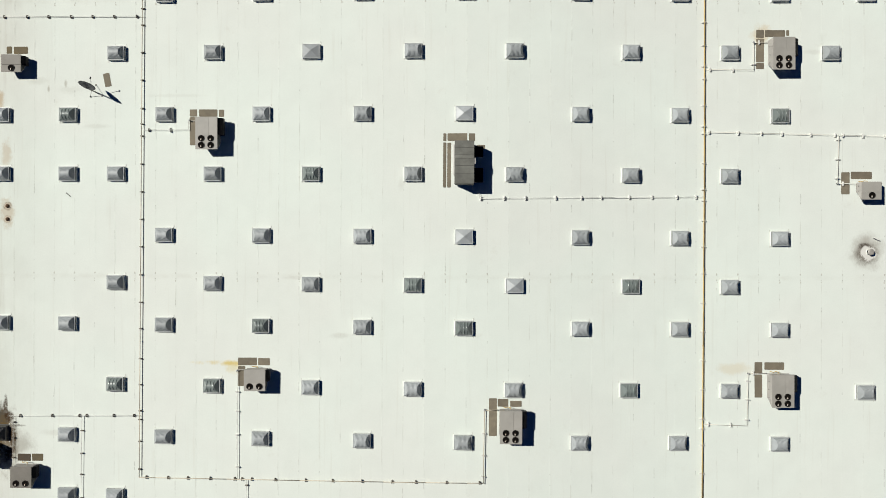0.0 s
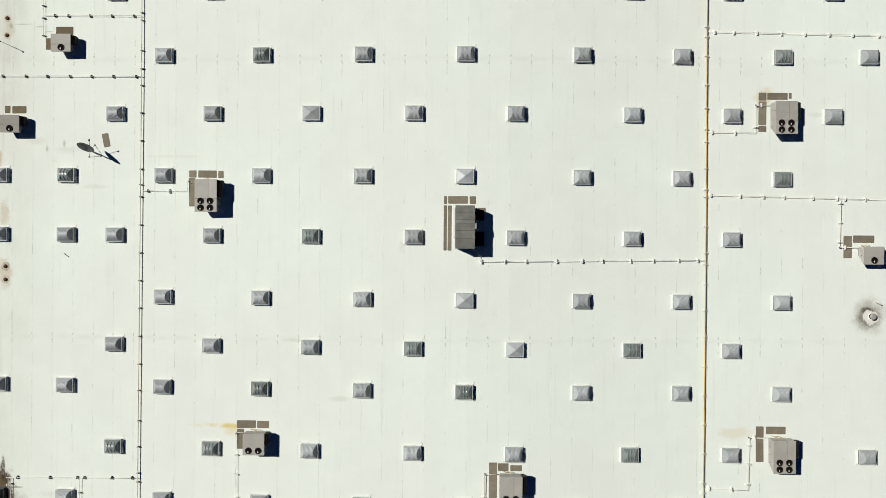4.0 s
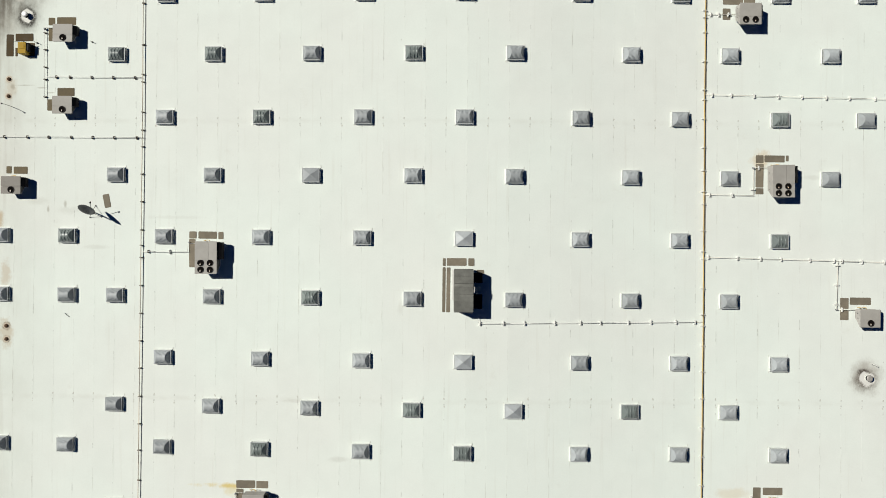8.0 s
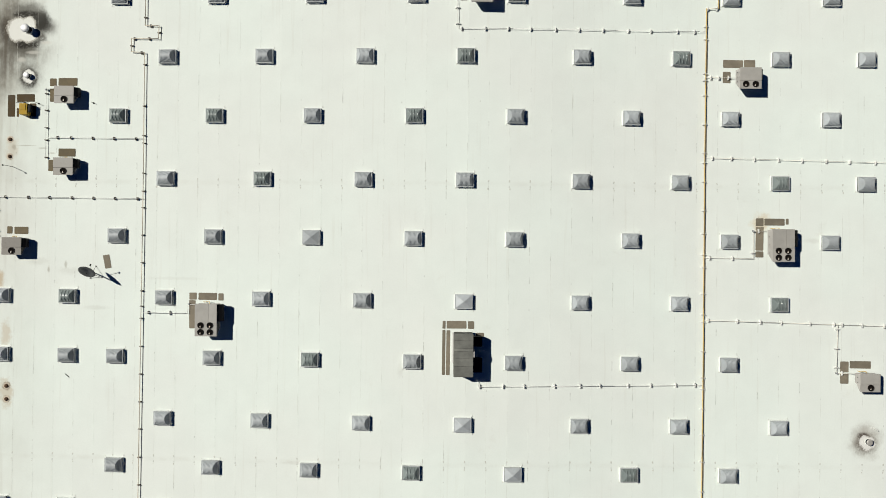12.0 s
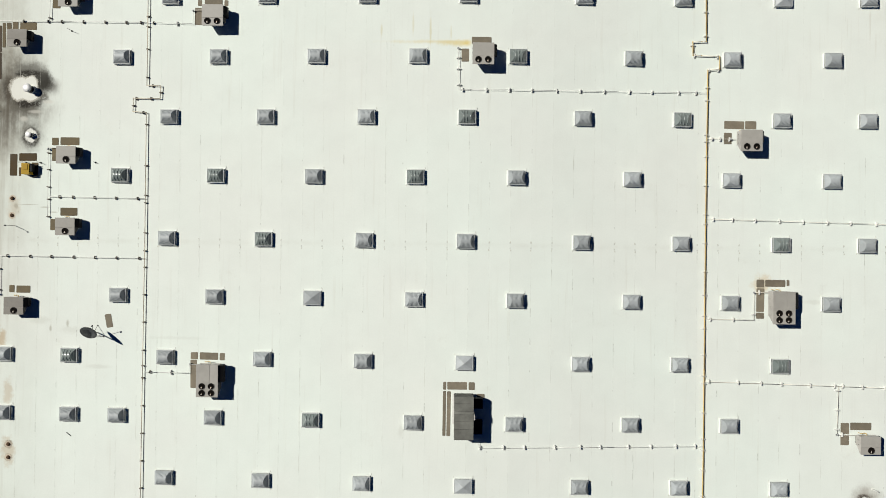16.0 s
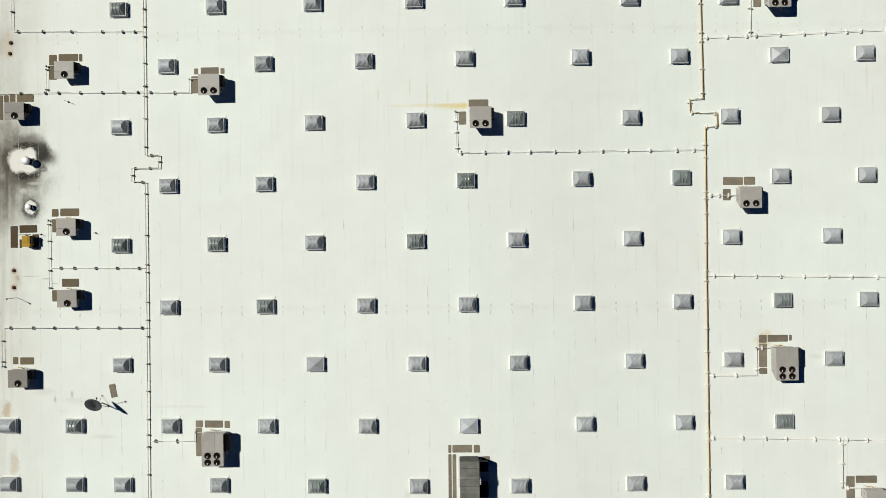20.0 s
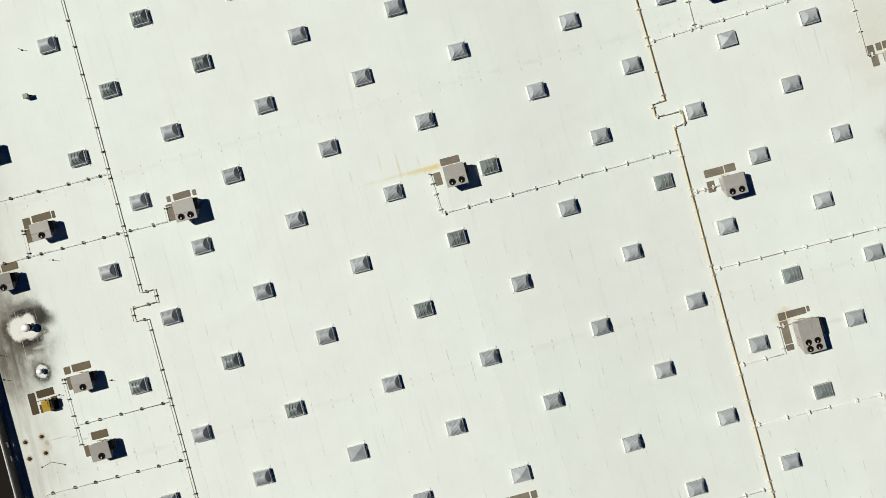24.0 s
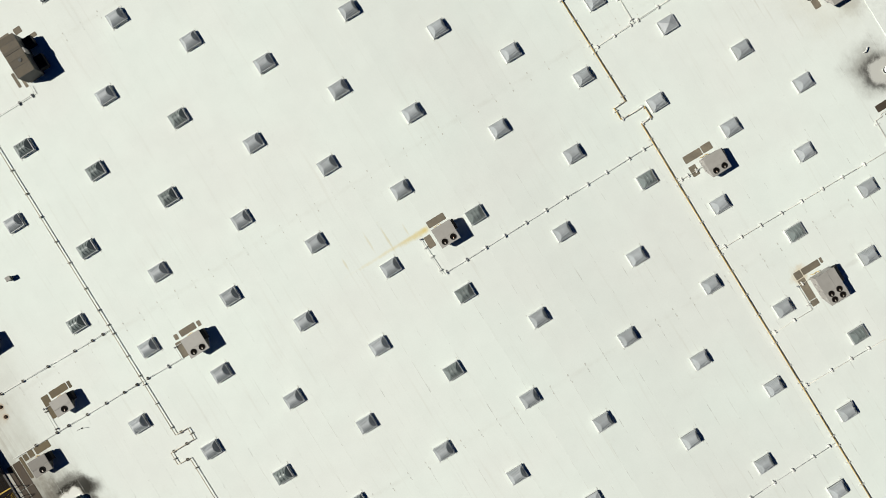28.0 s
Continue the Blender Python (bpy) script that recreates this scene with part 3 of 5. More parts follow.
# ---------------------------------------------------------------- skylights
def dome_mesh(kind):
    """A hipped barrel vault, its axis along x, with cross ribs; or a pyramid."""
    w, d, h = 1.45, 1.18, 0.46
    bm = bmesh.new()
    nx, ny = 84, 18
    grid = []
    for i in range(nx + 1):
        u = -1 + 2 * i / nx
        row = []
        for k in range(ny + 1):
            v = -1 + 2 * k / ny
            if kind == "pyramid":
                z = h * 0.72 * min(1 - abs(u), 1 - abs(v))
            elif kind == "dome":
                arch = (1 - abs(v) ** 2.1) ** 0.75
                slope = min(1.0, (1 - abs(u)) * 2.3)
                edge = max(0.0, min(1.0, (slope - arch) * 8)) * min(1.0, arch * 3)
                z = h * min(arch, slope)
                if arch <= slope:
                    z += edge * 0.026 * (0.6 + 0.5 * math.cos(u * math.pi * 13) - 0.5)
            else:
                # four bays, bowed up between narrow raised ribs
                arch = (1 - abs(v) ** 1.7) ** 0.85
                slope = min(1.0, (1 - abs(u)) * 2.0)
                z = h * 0.9 * min(arch, slope)
                inside = max(0.0, min(1.0, (slope - arch) * 6))
                bay = abs(math.sin(u * math.pi * 2.5))
                z += (0.15 + 0.85 * inside) * min(1.0, arch * 2.5) * (0.012 * bay + 0.085 * (1 - bay) ** 3)
            row.append(bm.verts.new((u * w / 2, v * d / 2, CURB + max(0.0, z))))
        grid.append(row)
    for i in range(nx):
        for k in range(ny):
            bm.faces.new((grid[i][k], grid[i + 1][k], grid[i + 1][k + 1], grid[i][k + 1]))
    return bm


CURB = 0.31


def skylight(kind):
    labels = {"dome": "grey translucent ribbed skylight dome on a white roof curb", "clear": "glossy dark ribbed clear skylight dome on a curb", "pyramid": "pale grey pyramid skylight on a white roof curb", "sooty": "soot-blackened ribbed skylight dome on its curb"}
    ob = thing("skylight", labels[kind], "skylight", "roof skylights")
    sooty = kind == "sooty"
    part("curb", block(-0.745, 0.745, -0.605, 0.605, -0.04, CURB, 0.012), SHADE_GREY if sooty else CURB_SHADE, ob, "curb coloured as dark as its shade")
    bm = bmesh.new()
    for z, grow in ((-0.02, 0.135), (0.008, 0.135), (0.009, 0.075), (0.12, 0.004)):
        ring_now = [bm.verts.new((sx * (0.745 + grow), sy * (0.605 + grow), z)) for sx, sy in ((-1, -1), (1, -1), (1, 1), (-1, 1))]
        if z > -0.02:
            for i in range(4):
                bm.faces.new((ring_last[i], ring_last[(i + 1) % 4], ring_now[(i + 1) % 4], ring_now[i]))
        ring_last = ring_now
    part("flashing_skirt", bm, SHADE_GREY if sooty else FLASHING, ob, "sooty membrane flashing" if sooty else "white membrane flashing turned up the curb")
    patch = mesh("corner_patch", lathe([(0.07, 0.004), (0.07, 0.011), (0, 0.012)], 10), CORNER_PATCH)
    for sx, sy in ((-1, 1), (1, 1), (-1, -1), (1, -1)):
        shared("corner_patch", patch, ob, Matrix.LocRotScale((sx * 0.84, sy * (0.74 + 0.05 * sx), 0.0), None, (0.6, 1.3, 1.0)))
    for x0, x1, y0, y1 in ((-0.765, 0.765, 0.585, 0.63), (-0.765, 0.765, -0.63, -0.585), (-0.765, -0.72, -0.585, 0.585), (0.72, 0.765, -0.585, 0.585)):
        part("frame_rail", block(x0, x1, y0, y1, CURB - 0.05, CURB + 0.025, 0.008), SHADE_GREY if sooty else RAIL, ob, "" if sooty else "pale retaining rail round the dome")
    part("dome", dome_mesh("clear" if kind == "sooty" else kind), {"dome": DOME, "clear": DOME_CLEAR, "pyramid": DOME_PALE, "sooty": DOME_SOOTY}[kind], ob)
    return ob


CORNER_PATCH = worn("dirty_corner_patch", (0.69, 0.71, 0.65), 0.8, amount=0.5, grime=(0.42, 0.40, 0.33), scale=3.0)
ODD = (-29.05, -20.25, -11.45, -2.42, 6.38, 16.58, 25.37, 34.25)
EVEN = (-33.5, -24.67, -15.93, -6.93, 1.96, 12.2, 20.95, 29.8, 37.36)
# y of the row at x = 0, its columns, the clear ones and the pyramids by column
ROWS = (
    (75.8, (-15.65,), (0,), ()),
    (70.4, ODD[2:3], (), ()),
    (65.15, EVEN[1:4], (0,), ()),
    (60.0, ODD[0:5], (1, 2), ()),
    (54.58, EVEN[1:6], (0, 1), ()),
    (49.42, ODD[0:7], (0,), ()),
    (44.2, EVEN[1:9], (), (6,)),
    (38.84, ODD, (4,), ()),
    (33.47, EVEN[1:9], (3, 5), ()),
    (28.17, ODD, (0, 1, 3), ()),
    (22.54, EVEN[1:9], (1, 6), ()),
    (17.37, ODD, (), (2,)),
    (11.87, (-39.62, *EVEN[0:8]), (1, 8), (5,)),
    (6.55, (-39.62, -33.52, *ODD[0:7]), (4,), ()),
    (1.07, EVEN[1:8], (), (3,)),
    (-3.2, ODD[0:7], (3, 5), (4,)),
    (-6.94, (-39.62, *EVEN[0:8]), (3, 5), ()),
    (-12.33, (*ODD[0:7], 37.32), (0, 1, 5), ()),
    (-16.95, (-39.75, *EVEN[0:8]), (0,), ()),
    (-22.35, (-33.5, -29.05), (), ()),
)
models = {}
for y0, columns, clear, pyramids in ROWS:
    for i, x in enumerate(columns):
        kind = "sooty" if x < -39.7 else "clear" if i in clear else "pyramid" if i in pyramids else "dome"
        left = -0.03 if x > 15 else 0.05
        if y0 < 30 and -32 < x < 0:
            left = 0.15 if x in ODD[1:4] else 0.10
        elif y0 < -10 and 0 < x < 22:
            left = 0.12
        x -= left
        y = y0 + x * min(0.003, (y0 - 20) * 0.0002)
        at = pose(x, y, roof_z(x) + 0.006, 0, roof_tilt(x), random.uniform(-0.4, 0.4))
        if kind in models:
            copy_thing(models[kind], at)
        else:
            models[kind] = skylight(kind)
            models[kind].matrix_basis = at


# ---------------------------------------------------------------- rooftop units
def fan(parent, x, y, z, r):
    """A condenser fan in a raised venturi ring, with blades, a pale motor and a painted glint."""
    f = part("fan", lathe([(r * 1.12, z - 0.01), (r * 1.12, z + 0.055), (r * 1.06, z + 0.07), (r * 0.97, z + 0.055), (r * 0.94, z + 0.008)], 28), FAN_RIM, parent, "rust-brown condenser fan ring with dark blades", True)
    f.matrix_basis = pose(x, y, 0)
    # flat black disc above the deck; the well's inner dark is in its colour
    part("well", lathe([(r * 1.0, z + 0.012), (0, z + 0.012)], 28), DEEP, f)
    for k in (0.45, 0.72):
        part("guard_ring", ring(r * k, 0.003, z + 0.068, 20, 4), DEEP, f)
    part("hub", lathe([(r * 0.22, z + 0.01), (r * 0.22, z + 0.05), (r * 0.14, z + 0.062), (0, z + 0.065)], 16), HUB, f, "pale metal fan hub", True).location = (0, -0.1 * r, 0)
    # flat pale wedge that paints the sunlit glint on the motor
    bm = bmesh.new()
    low, high = [[bm.verts.new((px * r, py * r, z + pz)) for px, py in ((-0.20, -0.15), (0.06, -0.24), (0.06, -0.74), (-0.34, -0.66))] for pz in (0.062, 0.068)]
    bm.faces.new(low[::-1])
    bm.faces.new(high)
    for i in range(4):
        bm.faces.new((low[i], low[(i + 1) % 4], high[(i + 1) % 4], high[i]))
    part("motor_bracket", bm, GLINT, f, "pale wedge for the sunlit motor")
    bm = bmesh.new()
    for i in range(3):
        a = 2 * math.pi * i / 3 + 0.5
        c, s = math.cos(a), math.sin(a)
        p = [(r * 0.2, -0.10 * r, 0.034), (r * 0.86, -0.42 * r, 0.036), (r * 0.88, 0.32 * r, 0.06), (r * 0.2, 0.14 * r, 0.05)]
        bm.faces.new([bm.verts.new((px * c - py * s, px * s + py * c, z + pz)) for px, py, pz in p])
    part("blade_set", bm, DEEP, f)
    return f


GLINT = worn("pale_motor_glint", (0.66, 0.60, 0.52), 0.6, amount=0.4, grime=(0.2, 0.1, 0.05), scale=6.0)


def rooftop_unit(fans, w, d, h, label, top=None, group="packaged rooftop units"):
    """A packaged unit on its curb; fans: one, two or four at its south end."""
    ob = thing("rooftop_unit", label, "air conditioner", group)
    top = top or CABINET
    curb = 0.26
    south = -d / 2 + 0.62  # the fan deck overhangs the base at the south end
    part("curb", block(-w / 2 + 0.12, w / 2 - 0.12, south + 0.12, d / 2 - 0.12, -0.08, curb, 0.01), GALVANISED, ob, "grey sheet-metal roof curb")
    part("base_rail", block(-w / 2, w / 2, south, d / 2, curb, curb + 0.11, 0.01), CABINET_SIDE, ob)
    bm = bmesh.new()
    side = [(south, curb + 0.11), (d / 2 - 0.015, curb + 0.11), (d / 2 - 0.015, h - 0.045), (-d / 2 + 0.015, h - 0.045), (-d / 2 + 0.015, h - 0.22)]
    a, b = [[bm.verts.new((x, y, z)) for y, z in side] for x in (-w / 2 + 0.015, w / 2 - 0.015)]
    bm.faces.new(a)
    bm.faces.new(b[::-1])
    for i in range(5):
        bm.faces.new((a[i], a[(i + 1) % 5], b[(i + 1) % 5], b[i]))
    bmesh.ops.bevel(bm, geom=list(bm.edges), offset=0.012, segments=2, affect="EDGES")
    part("cabinet", bm, CABINET_SIDE, ob, "grey enamelled sheet-metal cabinet with an overhanging fan end")
    cut = {1: -0.08 * d, 2: -0.13 * d, 4: -0.095 * d}[fans]
    if fans == 4:
        split = 0.62 * w - w / 2
        tops = ((-w / 2 - 0.02, split - 0.008, cut + 0.008, d / 2 + 0.02), (split + 0.008, w / 2 + 0.02, cut + 0.008, d / 2 + 0.02))
    else:
        tops = ((-w / 2 - 0.02, w / 2 + 0.02, cut + 0.008, d / 2 + 0.02),)
    for x0, x1, y0, y1 in tops:
        part("top_panel", block(x0, x1, y0, y1, h - 0.045, h, 0.012), top, ob)
    part("fan_deck", block(-w / 2 - 0.02, w / 2 + 0.02, -d / 2 - 0.02, cut - 0.008, h - 0.05, h - 0.006, 0.012), top, ob, "grey fan deck panel")
    r = 0.26 if fans == 1 else 0.25
    places = {1: ((0.02 * w, -0.27 * d),), 2: ((-0.235 * w, -0.29 * d), (0.225 * w, -0.29 * d)), 4: ((-0.235 * w, -0.165 * d), (0.20 * w, -0.165 * d), (-0.235 * w, -0.375 * d), (0.20 * w, -0.375 * d))}[fans]
    for x, y in places:
        fan(ob, x, y, h - 0.01, r)
    # hooded air intake on the east side, condenser coil on the south, door panels on the west
    x0, y1, length, reach = w / 2 - 0.01, d / 2 - 0.06, 0.52 * d, {1: 0.28, 2: 0.28, 4: 0.44}[fans]
    bm = bmesh.new()
    side = [(x0, h - 0.10), (x0 + 0.06, h - 0.10), (x0 + reach, h - 0.36), (x0 + reach, h - 0.80), (x0, h - 0.80)]
    a, b = [[bm.verts.new((x, y, z)) for x, z in side] for y in (y1 - length, y1)]
    bm.faces.new(a)
    bm.faces.new(b[::-1])
    for i in range(5):
        bm.faces.new((a[i], a[(i + 1) % 5], b[(i + 1) % 5], b[i]))
    # the shade on the hood is put into its black colour
    part("intake_hood", bm, BLACK, ob, "dark sloped intake hood")
    # added dark plate over the east face; its colour stands for the shade there
    bm = bmesh.new()
    side = [(south + 0.05, curb + 0.14), (d / 2 - 0.06, curb + 0.14), (d / 2 - 0.06, h - 0.08), (-d / 2 + 0.06, h - 0.08), (-d / 2 + 0.06, h - 0.20)]
    a, b = [[bm.verts.new((x, y, z)) for y, z in side] for x in (w / 2 - 0.03, w / 2 + 0.004)]
    bm.faces.new(a)
    bm.faces.new(b[::-1])
    for i in range(5):
        bm.faces.new((a[i], a[(i + 1) % 5], b[(i + 1) % 5], b[i]))
    part("condenser_coil", bm, SHADE_GREY, ob, "dark plate for the shaded east face")
    slant = (h - 0.22 - curb - 0.11) / 0.605
    bm = bmesh.new()
    ends = [(-d / 2 + 0.06, -0.012), (south - 0.06, -0.012), (south - 0.06, 0.012), (-d / 2 + 0.06, 0.012)]
    a, b = [[bm.verts.new((x, y + 1.2 * o, h - 0.22 - (y + d / 2 - 0.015) * slant + o)) for y, o in ends] for x in (-w / 2 + 0.1, w / 2 - 0.1)]
    bm.faces.new(a)
    bm.faces.new(b[::-1])
    for i in range(4):
        bm.faces.new((a[i], a[(i + 1) % 4], b[(i + 1) % 4], b[i]))
    part("condenser_coil", bm, BLACK, ob, "dark slanted finned condenser coil")
    n = 2 if fans == 1 else 3
    for i in range(n):
        run = (d / 2 - south - 0.06) / n
        y0 = south + 0.03 + i * run
        door = part("access_panel", block(-w / 2 - 0.006, -w / 2 + 0.03, y0 + 0.02, y0 + run - 0.02, curb + 0.16, h - 0.10, 0.006), CABINET_SIDE, ob)
        part("latch", block(-w / 2 - 0.025, -w / 2 - 0.005, y0 + 0.08, y0 + 0.12, 0.62, 0.74, 0.004), BLACK, door, "black latch")
    # condensate drain at the north end
    bends = [(0.02 * w, d / 2 - 0.02, 0.40), (0.02 * w, d / 2 + 0.13, 0.40), (-0.10 * w, d / 2 + 0.16, 0.30), (-0.22 * w, d / 2 + 0.10, 0.34), (-0.32 * w, d / 2 + 0.14, 0.06)]
    bm = bmesh.new()
    for p, q in zip(bends, bends[1:]):
        tube(bm, p, q, 0.028)
    part("drain_pipe", bm, PIPE_YELLOW, ob, "yellowed condensate drain")
    return ob


FOUR = "grey packaged rooftop unit with four condenser fans"
TWO = "grey packaged rooftop unit with two condenser fans"
ONE = "small grey packaged rooftop unit with one condenser fan"
DULL, SOOT_FALLOFF = " in duller grey", " in soot-and-falloff grey"
SIZES = {4: (1.88, 2.80, 1.36, FOUR), 2: (1.83, 1.83, 1.34, TWO), 1: (1.70, 1.52, 1.12, ONE)}
unit_models = {}
UNITS = (
    (4, -20.6, 10.04), (4, 29.65, 17.05), (4, 5.96, -15.39), (4, 29.62, -12.32), (4, 29.46, 49.58),
    (2, -20.56, 42.14), (2, 3.22, 38.79), (2, 26.70, 31.61), (2, -16.29, -11.49), (2, -37.11, -20.26),
    (1, -33.70, 43.80), (1, -38.30, 40.23), (1, -33.68, 29.81), (1, -33.67, 23.45), (1, -38.25, 16.34), (1, -36.9, 51.83), (1, 37.33, 5.15), (1, 43.62, 38.7),
)
for fans, x, y in UNITS:
    at = pose(x, y, roof_z(x) + 0.006, 0, 0, random.uniform(-0.3, 0.3))
    # enamel steps darker towards the west; the darkest grey also holds lens falloff
    top, more = (CABINET_SOOT_FALLOFF, SOOT_FALLOFF) if x < -36 else (CABINET_DULL, DULL) if x < -30 else (CABINET, "")
    if (fans, more) in unit_models:
        copy_thing(unit_models[fans, more], at)
    else:
        w, d, h, label = SIZES[fans]
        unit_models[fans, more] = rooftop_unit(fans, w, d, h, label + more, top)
        unit_models[fans, more].matrix_basis = at


def big_unit(x, y, metal, label):
    """A tall unit with six top panels."""
    ob = thing("air_handler", label, "air handler", "tall air handlers", at=pose(x, y, roof_z(x) + 0.006))
    w, d, h = 1.66, 3.69, 1.94
    part("curb", block(-w / 2 + 0.08, w / 2 - 0.08, -d / 2 + 0.08, d / 2 - 0.08, -0.08, 0.3, 0.01), metal, ob)
    # the shade on the cabinet's sides is put into this dark colour
    part("cabinet", block(-w / 2 + 0.02, w / 2 - 0.02, -d / 2 + 0.02, d / 2 - 0.02, 0.3, h - 0.05, 0.012), SHADE_GREY, ob, "cabinet coloured as dark as its shade")
    edges = [d / 2, d / 2 - 0.60, d / 2 - 1.24, d / 2 - 1.52, d / 2 - 2.14, d / 2 - 2.80, -d / 2]
    for a, b in zip(edges, edges[1:]):
        part("top_panel", block(-w / 2, w / 2, b + 0.012, a - 0.012, h - 0.05, h + (0.02 if a - b > 0.4 else 0.05), 0.012), metal, ob)
        part("standing_rib", block(-w / 2, w / 2, b - 0.009, b + 0.009, h - 0.05, h + 0.03, 0.003), SHADE_GREY, ob)
    # intake and exhaust boxes are black to paint the shade east of the cabinet
    part("intake_box", block(w / 2, w / 2 + 0.82, 0.62, 1.50, 0.3, 0.86, 0.02), BLACK, ob, "boxed air intake on the shaded side")
    part("service_box", block(w / 2 + 0.004, w / 2 + 0.13, -0.16, 0.34, 1.2, h - 0.02, 0.01), CABINET_SIDE, ob, "pale electrical box")
    part("exhaust_hood", block(w / 2, w / 2 + 0.82, -1.62, -0.38, 0.3, 0.86, 0.02), BLACK, ob, "boxed exhaust hood")
    for i in range(3):
        part("side_panel", block(-w / 2 - 0.004, -w / 2 + 0.03, -d / 2 + 0.1 + i * 1.14, -d / 2 + 1.18 + i * 1.14, 0.4, h - 0.12, 0.006), metal, ob)
    part("side_gutter", block(-w / 2 - 0.16, -w / 2 - 0.008, -0.9, d / 2 - 0.1, 0.05, 0.22, 0.01), WHITE_PAINT, ob, "white condensate trough")
    part("drain_trap", rod((0.75, -d / 2 - 0.3, 0.12), (0.75, -d / 2 + 0.05, 0.12), 0.04), PIPE_CREAM, ob)
    return ob


big_unit(1.88, 7.39, AIR_HANDLER, "tall dull grey galvanised air handler with ribbed roof panels")
# the far north unit has a darker, browner metal than the ridge one
rusty = big_unit(-20.4, 71.5, AIR_HANDLER_BROWN, "tall dark brown air handler with ribbed roof panels")
part("vent_cap", lathe([(0.17, 1.93), (0.17, 1.99), (0.14, 2.01), (0, 2.015)], 20), SHADE_GREY, rusty, "round dark vent cap").location = (0.2, -0.55, 0)

exhaust_cabinet = thing("exhaust_cabinet", "tall black kitchen exhaust cabinet at the roof edge", "exhaust unit", at=pose(-40.3, -18.5, roof_z(-40.3)))
part("cabinet", block(-0.45, 0.45, -0.95, 0.95, 0.2, 1.35, 0.02), BLACK, exhaust_cabinet, "black cabinet")
part("curb", block(-0.38, 0.38, -0.88, 0.88, -0.08, 0.2, 0.01), BLACK, exhaust_cabinet)
part("lid", block(-0.47, 0.47, -0.97, 0.97, 1.35, 1.40, 0.015), BLACK, exhaust_cabinet)


# ---------------------------------------------------------------- walkway pads
def pad(x, y, w, d, turn=0.0, material=None, label="weathered tan rubber walkway pad lying on the roof"):
    ob = new("walkway_pad", mesh("walkway_pad", prism(rounded(w, d, min(0.07, w * 0.25, d * 0.25)), 0.0, 0.016), material or PAD))
    ob.matrix_basis = pose(x, y, roof_z(x) + 0.006, 0, roof_tilt(x), turn)
    return tagged(ob, label, "walkway pad", "walkway pads")


def pads(*places):
    for x, y, w, d in places:
        pad(x, y, w, d, random.uniform(-0.8, 0.8), PAD_OLIVE if x < -30 else PAD)


pads((-22.21, 12.04, 0.65, 0.63), (-20.88, 12.03, 1.66, 0.64), (-19.68, 12, 0.46, 0.64), (-22.25, 10.42, 0.58, 2.52))  # unit west of the ridge
pads((0.2, 9.80, 0.26, 0.69), (1.3, 9.81, 1.73, 0.67), (2.58, 9.80, 0.53, 0.68), (0.19, 7.36, 0.27, 3.95), (0.58, 7.35, 0.33, 3.94), (3.37, 8.93, 0.69, 0.39))  # tall air handler at the ridge
pads((28.11, 19.11, 0.69, 0.7), (28.11, 17.64, 0.7, 2.1), (28.11, 16.26, 0.7, 0.54), (29.43, 19.14, 1.79, 0.61), (30.55, 19.19, 0.25, 0.52))  # unit east of the yellow pipe
pads((35.66, 6.38, 0.74, 0.96), (35.66, 5.36, 0.74, 0.92), (37.06, 6.58, 1.85, 0.65))  # small east unit
pads((-17.27, -10.05, 1.7, 0.68), (-15.79, -10.06, 1.05, 0.64), (-17.79, -11.35, 0.64, 1.77))  # two-fan unit at the south
for x, y, w, d in ((-37.57, -18.86, 1.2, 0.64), (-36.34, -18.84, 1.01, 0.64)):  # south-west unit
    pad(x, y, w, d, random.uniform(-0.8, 0.8), PAD_DARK if x < -37 else PAD_OLIVE, "soot-darkened walkway pad beside the rooftop unit" if x < -37 else "olive-brown walkway pad beside the rooftop unit")
pads((4.48, -14.78, 0.7, 3.32), (5.37, -13.52, 0.92, 0.67), (6.5, -13.61, 1.01, 0.52))  # south four-fan unit
pads((28.02, -10.48, 0.68, 1.01), (28.02, -12.09, 0.67, 2.04), (29.43, -10.32, 1.74, 0.66))  # south-east unit
pads((-35.29, 44.33, 0.7, 2.24), (-33.86, 45.16, 1.79, 0.67), (-32.72, 45.13, 0.29, 0.67))  # north-west small unit
pads((-40.14, 40.78, 0.29, 2.23), (-39.68, 41.59, 0.42, 0.63), (-39.09, 41.62, 0.51, 0.67), (-37.89, 41.59, 1.54, 0.67))  # unit by the ladder
pads((-22.13, 43.64, 0.36, 0.53), (-20.89, 43.67, 1.62, 0.61), (-22.25, 42.44, 0.66, 1.53), (-19.73, 43.62, 0.35, 0.52))  # north two-fan unit
pads((-35.24, 31.15, 0.6, 0.68), (-33.89, 31.18, 1.74, 0.7), (-35.3, 29.98, 0.45, 1.19))  # small unit by the soot
for x, y, w, d in ((-39.08, 29.02, 0.66, 1.97), (-37.75, 29.73, 1.63, 0.69), (-38.48, 28.41, 0.2, 0.77), (-37.09, 28.64, 0.6, 1.19)):
    pad(x, y, w, d, random.uniform(-0.8, 0.8), PAD_BROWN, "dark brown walkway pad beside the yellow box")
pads((-33.89, 24.81, 1.56, 0.72), (-35.36, 23.64, 0.47, 1.02), (3.11, 40.27, 1.73, 0.64), (1.68, 38.97, 0.66, 1.15))  # small unit and the ridge unit at the north
pads((25.65, 33.15, 1.77, 0.7), (27.12, 33.16, 0.99, 0.71), (25.09, 31.95, 0.69, 1.01), (-39.07, 17.8, 0.48, 0.65), (-38, 17.77, 1.28, 0.65))  # east two-fan unit and the west edge unit
